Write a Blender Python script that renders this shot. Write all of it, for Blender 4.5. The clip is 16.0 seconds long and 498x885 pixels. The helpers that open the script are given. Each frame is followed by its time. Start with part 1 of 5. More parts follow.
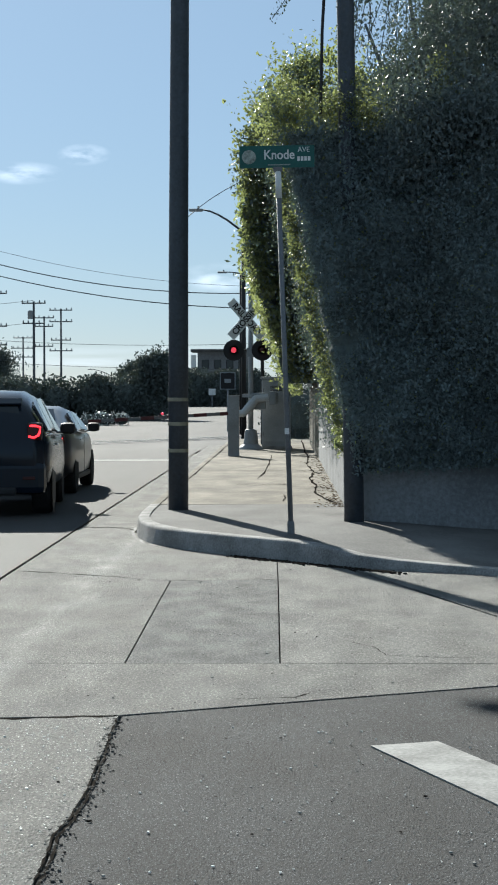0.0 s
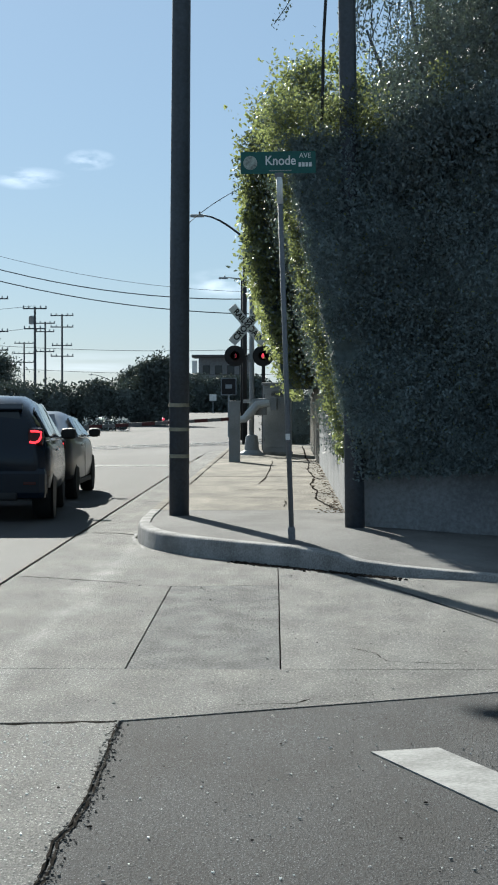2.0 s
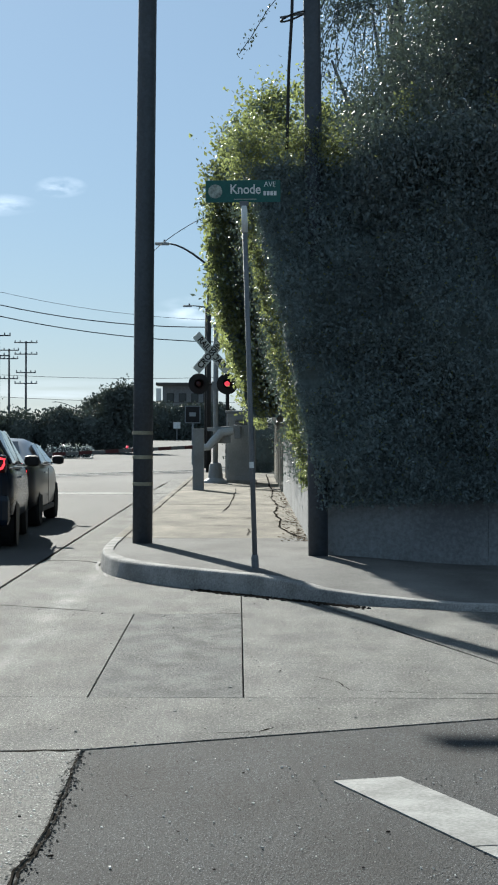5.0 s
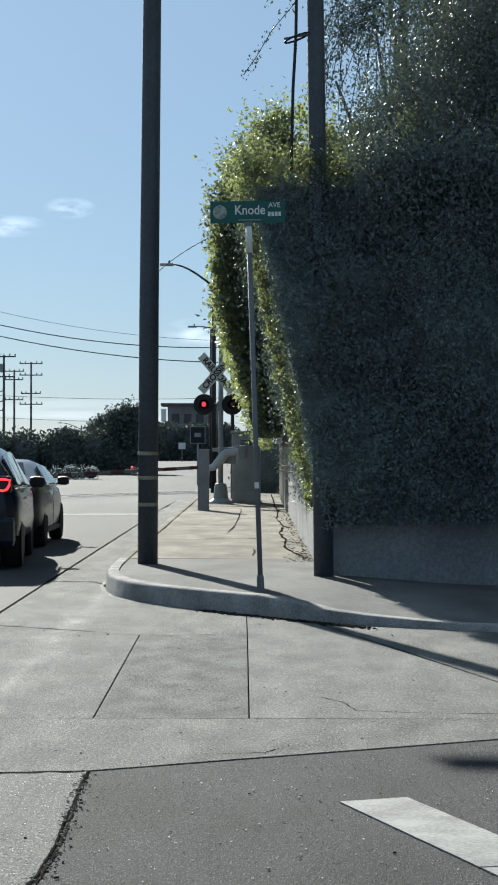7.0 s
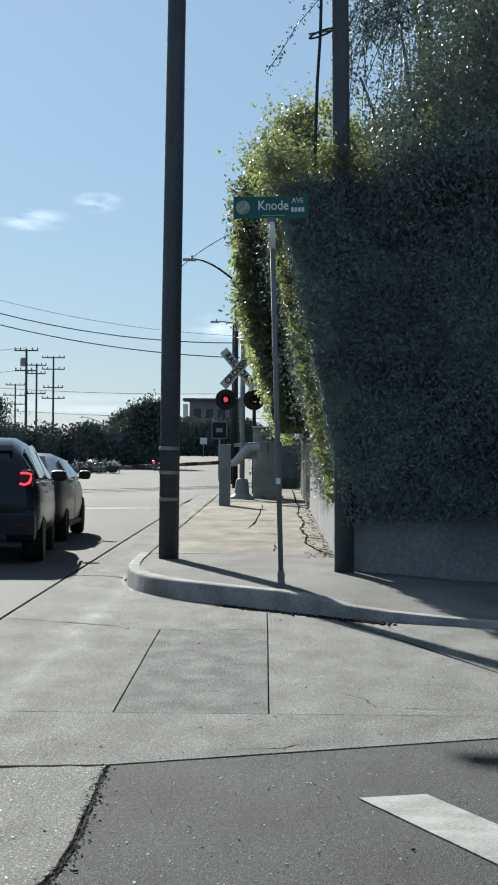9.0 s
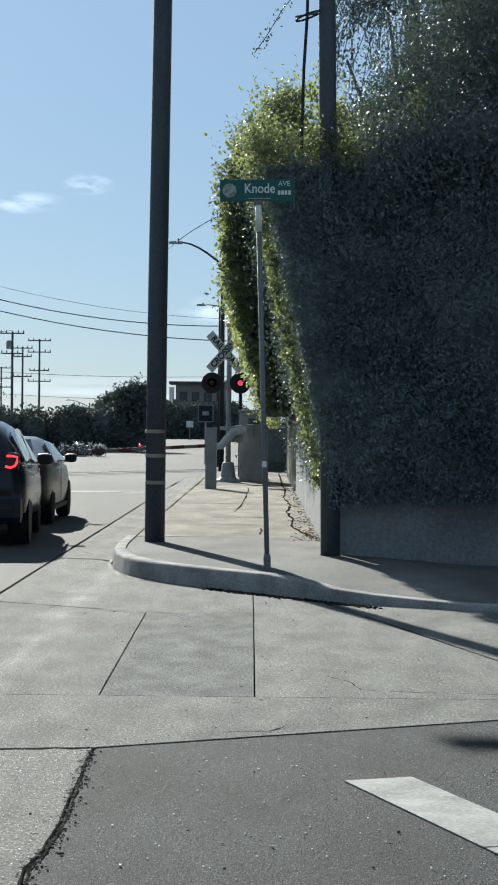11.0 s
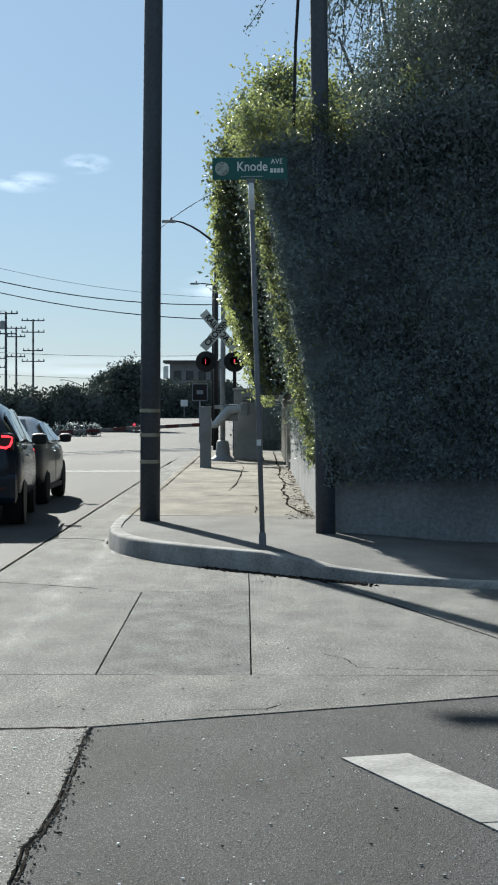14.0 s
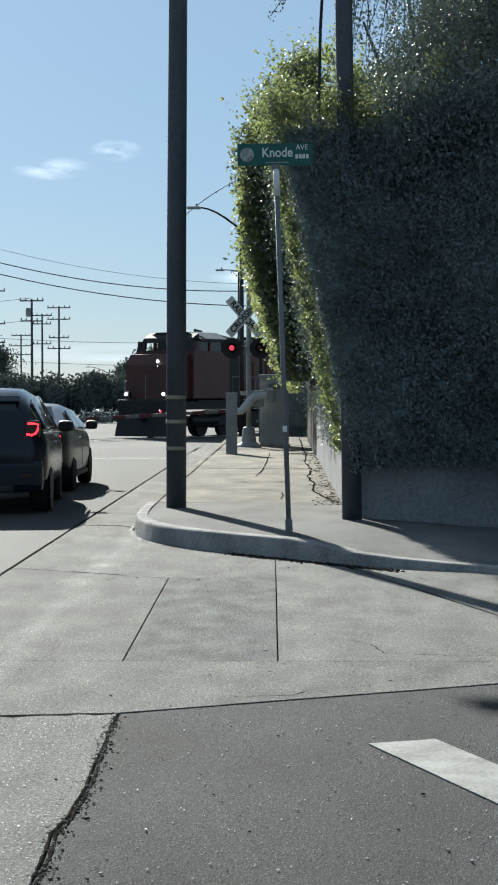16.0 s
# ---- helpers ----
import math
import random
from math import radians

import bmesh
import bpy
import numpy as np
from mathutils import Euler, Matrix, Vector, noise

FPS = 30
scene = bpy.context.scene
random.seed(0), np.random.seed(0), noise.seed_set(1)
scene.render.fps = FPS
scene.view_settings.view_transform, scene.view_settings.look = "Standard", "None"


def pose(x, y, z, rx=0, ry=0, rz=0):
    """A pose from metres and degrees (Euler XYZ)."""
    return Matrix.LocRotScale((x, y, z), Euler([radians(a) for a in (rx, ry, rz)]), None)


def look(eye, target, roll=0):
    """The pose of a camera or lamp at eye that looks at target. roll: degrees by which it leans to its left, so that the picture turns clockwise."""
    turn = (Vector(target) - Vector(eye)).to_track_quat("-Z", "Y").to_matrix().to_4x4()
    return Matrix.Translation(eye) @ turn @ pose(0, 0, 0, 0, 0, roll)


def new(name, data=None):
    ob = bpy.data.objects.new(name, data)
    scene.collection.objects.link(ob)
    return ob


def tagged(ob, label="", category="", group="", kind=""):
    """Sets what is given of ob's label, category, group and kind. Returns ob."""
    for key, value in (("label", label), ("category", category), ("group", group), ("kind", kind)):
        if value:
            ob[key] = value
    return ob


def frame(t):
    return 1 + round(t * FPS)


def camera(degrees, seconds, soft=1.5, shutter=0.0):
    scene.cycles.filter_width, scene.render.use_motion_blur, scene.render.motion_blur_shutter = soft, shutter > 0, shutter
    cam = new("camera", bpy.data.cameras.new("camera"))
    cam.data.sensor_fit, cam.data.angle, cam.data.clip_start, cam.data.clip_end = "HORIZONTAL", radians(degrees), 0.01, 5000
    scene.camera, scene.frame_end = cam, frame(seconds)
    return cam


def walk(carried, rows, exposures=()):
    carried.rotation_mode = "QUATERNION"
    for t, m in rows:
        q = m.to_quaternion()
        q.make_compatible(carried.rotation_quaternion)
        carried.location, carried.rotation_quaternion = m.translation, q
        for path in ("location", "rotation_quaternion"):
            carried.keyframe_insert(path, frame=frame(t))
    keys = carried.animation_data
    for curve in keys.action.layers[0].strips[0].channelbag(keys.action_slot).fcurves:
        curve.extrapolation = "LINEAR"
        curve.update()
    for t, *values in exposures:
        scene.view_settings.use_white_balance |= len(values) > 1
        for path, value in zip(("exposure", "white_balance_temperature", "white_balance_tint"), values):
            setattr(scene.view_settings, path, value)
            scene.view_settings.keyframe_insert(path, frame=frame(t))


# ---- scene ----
# ---- camera ----
cam = camera(14.8, 16.0, soft=2.0)
EYE = 1.55


def aim(tilt, turn, lean):
    return pose(0, 0, EYE, 90 + tilt, 0, turn) @ pose(0, 0, 0, 0, 0, lean)


PATH = [
    (0, -1.413, 1.076, -0.132),
    (0.5, -1.434, 1.092, -0.118),
    (1, -1.459, 1.101, -0.209),
    (1.5, -1.413, 1.120, -0.154),
    (2, -1.243, 1.101, -0.032),
    (2.5, -1.060, 1.071, 0.049),
    (3, -0.880, 0.972, 0.239),
    (3.5, -0.780, 0.750, 0.293),
    (4, -0.700, 0.463, 0.280),
    (6.3, 0.088, -0.193, 0.171),
    (6.5, 0.149, -0.089, 0.132),
    (7, 0.206, 0.175, 0.084),
    (7.5, 0.183, 0.485, 0.201),
    (8, 0.139, 0.768, 0.286),
    (8.5, 0.109, 0.874, 0.476),
    (9, 0.068, 0.820, 0.495),
    (11.5, -0.519, 0.226, 0.433),
    (12, -0.576, 0.110, 0.193),
    (12.5, -0.691, 0.067, 0.191),
    (13, -0.836, 0.113, 0.090),
    (13.5, -0.968, 0.201, -0.009),
    (14, -1.072, 0.237, 0.113),
    (14.5, -1.164, 0.280, 0.099),
    (15, -1.267, 0.401, 0.022),
    (15.5, -1.372, 0.649, -0.028),
    (16, -1.480, 1.015, -0.094),
]

walk(cam, [(t, aim(a, b, c)) for t, a, b, c in PATH], exposures=[(0, 1.12, 5400, 6), (16, 1.12, 5400, 6)])

# ---- light ----
SUN_AZ, SUN_EL = -17.0, 25.0
world = bpy.data.worlds.new("sky")
scene.world = world
world.use_nodes = True
wn = world.node_tree
sky = wn.nodes.new("ShaderNodeTexSky")
sky.sky_type, sky.sun_disc = "NISHITA", False
sky.sun_elevation, sky.sun_rotation = radians(SUN_EL), radians(SUN_AZ % 360)
sky.altitude, sky.air_density, sky.dust_density, sky.ozone_density = 500, 1.0, 0.5, 5.0
wn.nodes["Background"].inputs[1].default_value = 0.0315
haze = wn.nodes.new("ShaderNodeMix")
haze.data_type = "RGBA"
haze.inputs["Factor"].default_value, haze.inputs["B"].default_value = 0.54, (7.1, 8.3, 8.4, 1)
wn.links.new(sky.outputs[0], haze.inputs["A"]), wn.links.new(haze.outputs["Result"], wn.nodes["Background"].inputs[0])
sun = new("sun", bpy.data.lights.new("sun", "SUN"))
sun.data.energy, sun.data.angle, sun.data.color = 5.0, radians(0.55), (1.0, 0.86, 0.66)
sun_way = Vector((math.sin(radians(SUN_AZ)) * math.cos(radians(SUN_EL)), math.cos(radians(SUN_AZ)) * math.cos(radians(SUN_EL)), math.sin(radians(SUN_EL))))
sun.matrix_world = look(sun_way * 60, (0, 0, 0))


# ---- materials ----
def mat(name, col, rough=0.8, metal=0.0, big=0.6, small=30.0, var=0.25, bump=0.15, spec=0.4, emit=0.0, through_light=0.0, speck=0.0, piece=0.0, col2=None, stretch=1.0, grain=1.0, lane=None):
    """A surface with stains at one scale and grain at another."""
    m = bpy.data.materials.new(name)
    m.use_nodes = True
    nt = m.node_tree
    N, L = nt.nodes.new, nt.links.new
    b = nt.nodes["Principled BSDF"]
    b.inputs["Roughness"].default_value, b.inputs["Metallic"].default_value = rough, metal
    b.inputs["Specular IOR Level"].default_value = spec
    tc = N("ShaderNodeTexCoord")
    n1, n2 = N("ShaderNodeTexNoise"), N("ShaderNodeTexNoise")
    n1.inputs["Scale"].default_value, n1.inputs["Detail"].default_value = big, 5
    n2.inputs["Scale"].default_value, n2.inputs["Detail"].default_value, n2.inputs["Roughness"].default_value = small, 4, 0.65
    mp = N("ShaderNodeMapping")
    mp.inputs["Scale"].default_value = (1, 1 / stretch, 1)
    L(tc.outputs["Object"], mp.inputs["Vector"]), L(mp.outputs[0], n1.inputs["Vector"])
    fine = N("ShaderNodeMapping")
    fine.inputs["Scale"].default_value = (1, 1 / (0.5 + 0.5 * stretch), 1)
    L(tc.outputs["Object"], fine.inputs["Vector"]), L(fine.outputs[0], n2.inputs["Vector"])
    add = N("ShaderNodeMath")
    add.operation, add.inputs[1].default_value = "MULTIPLY_ADD", grain
    L(n2.outputs["Fac"], add.inputs[0]), L(n1.outputs["Fac"], add.inputs[2])
    last = add
    if piece:
        info = N("ShaderNodeObjectInfo")
        more = N("ShaderNodeMath")
        more.operation, more.inputs[1].default_value = "MULTIPLY_ADD", piece
        L(info.outputs["Random"], more.inputs[0]), L(add.outputs[0], more.inputs[2])
        last = more
    span = N("ShaderNodeMapRange")
    span.inputs["From Min"].default_value, span.inputs["From Max"].default_value = 0.28 + 0.5 * grain, 0.72 + 0.5 * grain + piece
    span.inputs["To Min"].default_value, span.inputs["To Max"].default_value = 1 - var, 1 + var
    L(last.outputs[0], span.inputs["Value"])
    mul = N("ShaderNodeVectorMath")
    mul.operation = "SCALE"
    mul.inputs[0].default_value = col
    if col2:
        n3, ml = N("ShaderNodeTexNoise"), N("ShaderNodeMix")
        n3.inputs["Scale"].default_value, n3.inputs["Detail"].default_value = big * 0.7, 6
        L(mp.outputs[0], n3.inputs["Vector"])
        edge = N("ShaderNodeMapRange")
        edge.inputs["From Min"].default_value, edge.inputs["From Max"].default_value = 0.32, 0.68
        L(n3.outputs["Fac"], edge.inputs["Value"])
        ml.data_type = "RGBA"
        ml.inputs["A"].default_value, ml.inputs["B"].default_value = (*col, 1), (*col2, 1)
        L(edge.outputs[0], ml.inputs["Factor"]), L(ml.outputs["Result"], mul.inputs[0])
    L(span.outputs[0], mul.inputs["Scale"])
    out = mul.outputs[0]
    if speck:
        vo = N("ShaderNodeTexVoronoi")
        vo.inputs["Scale"].default_value = small * 1.2
        L(fine.outputs[0], vo.inputs["Vector"])
        ramp = N("ShaderNodeMapRange")
        ramp.inputs["From Min"].default_value, ramp.inputs["From Max"].default_value = 0.0, 0.35
        ramp.inputs["To Min"].default_value, ramp.inputs["To Max"].default_value = 1 + speck, 1 - speck * 0.3
        L(vo.outputs["Distance"], ramp.inputs["Value"])
        m2 = N("ShaderNodeVectorMath")
        m2.operation = "SCALE"
        L(out, m2.inputs[0]), L(ramp.outputs[0], m2.inputs["Scale"])
        out = m2.outputs[0]
    if lane:
        # a pale worn wheel path along y, patchy at its edges
        sep, off, wid = N("ShaderNodeSeparateXYZ"), N("ShaderNodeMath"), N("ShaderNodeMath")
        n4, add4, m4 = N("ShaderNodeTexNoise"), N("ShaderNodeMath"), N("ShaderNodeMapRange")
        L(tc.outputs["Object"], sep.inputs[0]), L(sep.outputs[0], off.inputs[0])
        off.operation, off.inputs[1].default_value = "SUBTRACT", lane[0]
        wid.operation = "ABSOLUTE"
        n4.inputs["Scale"].default_value, n4.inputs["Detail"].default_value = 4.0, 7
        mp4 = N("ShaderNodeMapping")
        mp4.inputs["Scale"].default_value = (1, 0.15, 1)
        L(tc.outputs["Object"], mp4.inputs["Vector"]), L(mp4.outputs[0], n4.inputs["Vector"])
        L(off.outputs[0], wid.inputs[0])
        add4.operation, add4.inputs[1].default_value = "MULTIPLY_ADD", lane[1] * 2.2
        L(n4.outputs["Fac"], add4.inputs[0]), L(wid.outputs[0], add4.inputs[2])
        m4.inputs["From Min"].default_value, m4.inputs["From Max"].default_value = lane[1] * 0.8, lane[1] * 2.2
        m4.inputs["To Min"].default_value, m4.inputs["To Max"].default_value = lane[2], 1.0
        L(add4.outputs[0], m4.inputs["Value"])
        m5 = N("ShaderNodeVectorMath")
        m5.operation = "SCALE"
        L(out, m5.inputs[0]), L(m4.outputs[0], m5.inputs["Scale"])
        out = m5.outputs[0]
    L(out, b.inputs["Base Color"])
    if bump:
        bp = N("ShaderNodeBump")
        bp.inputs["Strength"].default_value, bp.inputs["Distance"].default_value = bump, min(0.02, 1.2 / small)
        L(n2.outputs["Fac"], bp.inputs["Height"]), L(bp.outputs[0], b.inputs["Normal"])
    if emit:
        b.inputs["Emission Color"].default_value, b.inputs["Emission Strength"].default_value = (*col, 1), emit
    if through_light:
        tr, mix = N("ShaderNodeBsdfTranslucent"), N("ShaderNodeMixShader")
        m3 = N("ShaderNodeVectorMath")
        m3.operation, m3.inputs[1].default_value = "MULTIPLY", (1.27, 1.36, 0.84)
        L(out, m3.inputs[0]), L(m3.outputs[0], tr.inputs["Color"])
        mix.inputs[0].default_value = through_light
        L(b.outputs[0], mix.inputs[1]), L(tr.outputs[0], mix.inputs[2])
        L(mix.outputs[0], nt.nodes["Material Output"].inputs["Surface"])
    return m


ASPHALT = mat("worn_grey_asphalt", (0.034, 0.035, 0.037), 0.86, spec=0.19, big=0.4, small=70, var=0.5, bump=0.6, speck=0.6, col2=(0.068, 0.068, 0.068), stretch=9, grain=0.8)
PATCH = mat("dark_asphalt_patch", (0.042, 0.047, 0.053), 0.9, spec=0.2, big=1.6, small=95, var=0.6, bump=1.0, speck=2.1, col2=(0.064, 0.069, 0.074), grain=1.3, stretch=3)
CONCRETE = mat("worn_street_concrete", (0.142, 0.143, 0.136), 0.88, spec=0.24, big=3.2, small=65, var=0.52, bump=1.0, speck=1.3, piece=0.25, col2=(0.198, 0.195, 0.179), stretch=2.6, grain=1.7, lane=(-1.62, 0.17, 1.9))
GREYSLAB = mat("greyer_street_concrete", (0.115, 0.118, 0.117), 0.9, spec=0.18, big=4.5, small=60, var=0.5, bump=0.9, speck=0.8, col2=(0.135, 0.137, 0.132), stretch=2.0, grain=2.0)
WALK = mat("sandy_pavement_concrete", (0.145, 0.131, 0.106), 0.9, spec=0.12, big=2.6, small=40, var=0.45, speck=0.6, col2=(0.245, 0.222, 0.18), stretch=2.5, bump=0.35, piece=0.2)
KERB = mat("pale_kerb_concrete", (0.23, 0.227, 0.222), 0.88, spec=0.15, big=3.0, small=60, var=0.4, bump=0.35)
DIRT = mat("dark_joint_dirt", (0.026, 0.023, 0.02), 1.0, spec=0.0, big=3, small=40, var=0.5, bump=0.3)
EARTH = mat("dry_ground", (0.24, 0.21, 0.16), 0.95, big=0.05, small=2, var=0.35)
LITTER = mat("dry_brown_leaf_litter", (0.11, 0.075, 0.045), 0.95, big=6, small=50, var=0.5, bump=0.1, spec=0.1)
SLATE = mat("grey_corner_concrete", (0.142, 0.14, 0.136), 0.9, spec=0.12, big=1.6, small=60, var=0.35, bump=0.35, speck=0.4, stretch=2)
CRUMB = mat("crumbled_asphalt", (0.10, 0.097, 0.09), 1.0, spec=0.05, big=8, small=50, var=0.8, bump=0.3)
PAINT = mat("worn_white_road_paint", (0.235, 0.235, 0.225), 0.85, big=4, small=50, var=0.35, bump=0.2, spec=0.25)
WALL = mat("grey_concrete_wall", (0.19, 0.197, 0.205), 0.9, big=0.8, small=25, var=0.3, bump=0.3)
BOARD = mat("weathered_fence_board", (0.22, 0.205, 0.175), 0.9, big=1.5, small=20, var=0.35, piece=0.5)
# hedge leaf in two copies, sunlight and shade put into their colours
LEAF = mat("lit_green_leaf", (0.168, 0.182, 0.10), 0.42, big=0.8, small=6, var=0.45, bump=0, spec=0.6, through_light=0.58)
LEAF_SHADED = mat("shaded_leaf", (0.115, 0.148, 0.155), 0.6, big=0.8, small=6, var=0.18, bump=0, spec=0.55, through_light=0.15)
# hedge core: the shade behind the leaves is put into this colour
CORE = mat("shaded_hedge_core", (0.095, 0.12, 0.118), 0.8, big=1.5, small=12, var=0.35, bump=0.5, spec=0.5)
TREE_LEAF = mat("dusky_feathery_leaf", (0.105, 0.128, 0.13), 0.55, big=0.8, small=6, var=0.25, bump=0, spec=0.5, through_light=0.14)
# far bush cores, shade between the leaves given as a darker colour
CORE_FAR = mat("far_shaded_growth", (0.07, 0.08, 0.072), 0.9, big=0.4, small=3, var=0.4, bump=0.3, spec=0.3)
FAR_LEAF = mat("distant_leaf", (0.085, 0.10, 0.09), 0.7, big=0.3, small=2, var=0.3, bump=0, spec=0.5, through_light=0.06)
PALE_LEAF = mat("pale_sunlit_leaf", (0.65, 0.65, 0.6), 0.35, big=1, small=3, var=0.3, bump=0)
TIMBER = mat("dark_creosoted_timber", (0.04, 0.049, 0.062), 0.6, big=1.0, small=25, var=0.3, bump=0.4, spec=0.6)
STEEL = mat("galvanised_steel", (0.15, 0.158, 0.17), 0.65, 0.2, big=2, small=40, var=0.2, bump=0.05)
GREYPAINT = mat("grey_painted_metal", (0.25, 0.265, 0.275), 0.7, 0.1, big=2, small=40, var=0.18, bump=0.05)
BLACKPAINT = mat("matt_black_paint", (0.012, 0.012, 0.013), 0.6, big=3, small=40, var=0.3, bump=0.05)
PALEGREY = mat("pale_grey_paint", (0.42, 0.44, 0.45), 0.55, 0.0, big=2, small=40, var=0.18, bump=0.05)
SILVERTAPE = mat("reflective_band", (0.26, 0.245, 0.18), 0.85, 0.0, big=5, small=60, var=0.25, bump=0.05)
GREEN = mat("green_sign_sheeting", (0.012, 0.085, 0.075), 0.45, big=3, small=40, var=0.15, bump=0)
WHITE = mat("white_sign_sheeting", (0.62, 0.63, 0.62), 0.5, big=3, small=40, var=0.12, bump=0)
GREYWHITE = mat("grimy_white_stripe", (0.13, 0.13, 0.13), 0.6, big=3, small=40, var=0.2, bump=0)
SEAL = mat("faded_round_seal", (0.25, 0.28, 0.25), 0.5, big=12, small=60, var=0.5, bump=0)
REDPAINT = mat("red_reflective_stripe", (0.07, 0.014, 0.014), 0.6, big=3, small=30, var=0.15, bump=0)
RED_ON = mat("lit_red_lens", (1.0, 0.07, 0.10), 0.4, big=20, small=60, var=0.1, bump=0, emit=0.32)
RED_DIM = mat("unlit_red_lens", (0.035, 0.004, 0.004), 0.25, big=20, small=60, var=0.1, bump=0)
BRAKE = mat("lit_brake_lamp", (1.0, 0.025, 0.03), 0.3, big=20, small=60, var=0.05, bump=0, emit=1.5)
BLACKCAR = mat("black_car_paint", (0.006, 0.011, 0.02), 0.18, 0.0, big=1, small=200, var=0.2, bump=0, spec=0.3)
GREYCAR = mat("grey_car_paint", (0.04, 0.04, 0.042), 0.28, 0.2, big=1, small=200, var=0.15, bump=0)
TRIM = mat("black_plastic_trim", (0.012, 0.012, 0.013), 0.6, big=3, small=60, var=0.3, bump=0.1)
RUBBER = mat("tyre_rubber", (0.014, 0.014, 0.014), 0.9, big=3, small=60, var=0.3, bump=0.1)
ALLOY = mat("alloy_rim", (0.35, 0.35, 0.36), 0.35, 0.8, big=3, small=60, var=0.15, bump=0)
GLASS = mat("dark_tinted_glass", (0.012, 0.016, 0.02), 0.06, 0.0, big=1, small=50, var=0.1, bump=0, spec=0.45)
GREYCAR.node_tree.nodes["Principled BSDF"].inputs["Coat Weight"].default_value = 0.3
CHROME = mat("bright_trim", (0.7, 0.7, 0.7), 0.15, 1.0, big=3, small=60, var=0.05, bump=0)
ORANGE = mat("faded_orange_engine_paint", (0.06, 0.018, 0.016), 0.5, big=0.6, small=12, var=0.35, bump=0.05)
ENGINEBLACK = mat("sooty_black_engine_paint", (0.018, 0.017, 0.018), 0.6, big=0.6, small=12, var=0.35, bump=0.05, spec=0.25)
ENGINEGREY = mat("sooty_grey_roof_paint", (0.16, 0.16, 0.165), 0.5, 0.2, big=0.6, small=12, var=0.3, bump=0.05)
LAMP_ON = mat("lit_white_headlamp", (1.0, 0.97, 0.9), 0.3, big=20, small=60, var=0.05, bump=0, emit=5.0)
RAIL = mat("polished_rail_steel", (0.4, 0.38, 0.36), 0.35, 0.9, big=3, small=40, var=0.2, bump=0)
STUCCO = mat("grey_stucco", (0.19, 0.19, 0.19), 0.9, big=0.15, small=3, var=0.25, bump=0.1)
ROOF = mat("dark_roofing", (0.07, 0.068, 0.066), 0.9, big=0.3, small=4, var=0.3, bump=0.1)
WIRE = mat("weathered_cable", (0.02, 0.02, 0.022), 0.7, big=3, small=30, var=0.2, bump=0)
WHITECAR = mat("white_car_paint", (0.7, 0.7, 0.7), 0.25, big=1, small=100, var=0.08, bump=0)


def cloud_mat():
    m = bpy.data.materials.new("thin_white_cloud")
    m.use_nodes = True
    nt = m.node_tree
    N, L = nt.nodes.new, nt.links.new
    tc, nz, gr = N("ShaderNodeTexCoord"), N("ShaderNodeTexNoise"), N("ShaderNodeTexGradient")
    gr.gradient_type = "SPHERICAL"
    nz.inputs["Scale"].default_value, nz.inputs["Detail"].default_value = 1.2, 7
    L(tc.outputs["Object"], gr.inputs["Vector"])
    info, sh = N("ShaderNodeObjectInfo"), N("ShaderNodeVectorMath")
    sh.operation = "ADD"
    tw = N("ShaderNodeMath")
    tw.operation, tw.inputs[1].default_value = "MULTIPLY", 40
    L(info.outputs["Random"], tw.inputs[0])
    L(tc.outputs["Object"], sh.inputs[0]), L(tw.outputs[0], sh.inputs[1]), L(sh.outputs[0], nz.inputs["Vector"])
    ma = N("ShaderNodeMath")
    ma.operation = "MULTIPLY"
    mr = N("ShaderNodeMapRange")
    mr.inputs["From Min"].default_value, mr.inputs["From Max"].default_value = 0.38, 0.9
    L(nz.outputs["Fac"], mr.inputs["Value"])
    L(mr.outputs[0], ma.inputs[0]), L(gr.outputs["Fac"], ma.inputs[1])
    gain = N("ShaderNodeMath")
    gain.operation, gain.use_clamp, gain.inputs[1].default_value = "MULTIPLY", True, 1.1
    L(ma.outputs[0], gain.inputs[0])
    tr, em, mix = N("ShaderNodeBsdfTransparent"), N("ShaderNodeEmission"), N("ShaderNodeMixShader")
    em.inputs[0].default_value, em.inputs[1].default_value = (1.0, 0.99, 0.97, 1), 0.70
    L(gain.outputs[0], mix.inputs[0]), L(tr.outputs[0], mix.inputs[1]), L(em.outputs[0], mix.inputs[2])
    L(mix.outputs[0], nt.nodes["Material Output"].inputs["Surface"])
    return m


CLOUD = cloud_mat()


# ---- building helpers ----
def mesh_of(bm, name, material, smooth=False):
    me = bpy.data.meshes.new(name)
    bm.normal_update()
    bm.to_mesh(me)
    bm.free()
    me.materials.append(material)
    if smooth:
        me.shade_smooth()
    return me


def part(name, bm, material, parent=None, label="", smooth=False):
    ob = new(name, mesh_of(bm, name, material, smooth))
    if parent:
        ob.parent = parent
    if label:
        ob["label"] = label
    return ob


def thing(name, m, label, category, group="", kind=""):
    ob = new(name)
    ob.matrix_world = m
    ob.empty_display_size = 0.1
    return tagged(ob, label, category, group, kind)


def box(size, at=(0, 0, 0), bevel=0.0, turn=None, bm=None):
    b = bmesh.new()
    bmesh.ops.create_cube(b, size=1)
    bmesh.ops.scale(b, vec=size, verts=b.verts)
    if bevel:
        bmesh.ops.bevel(b, geom=b.edges[:], offset=bevel, segments=2, affect="EDGES", profile=0.6)
    m = Matrix.Translation(at) @ (turn or Matrix.Identity(4))
    bmesh.ops.transform(b, matrix=m, verts=b.verts)
    return joined(bm, b)


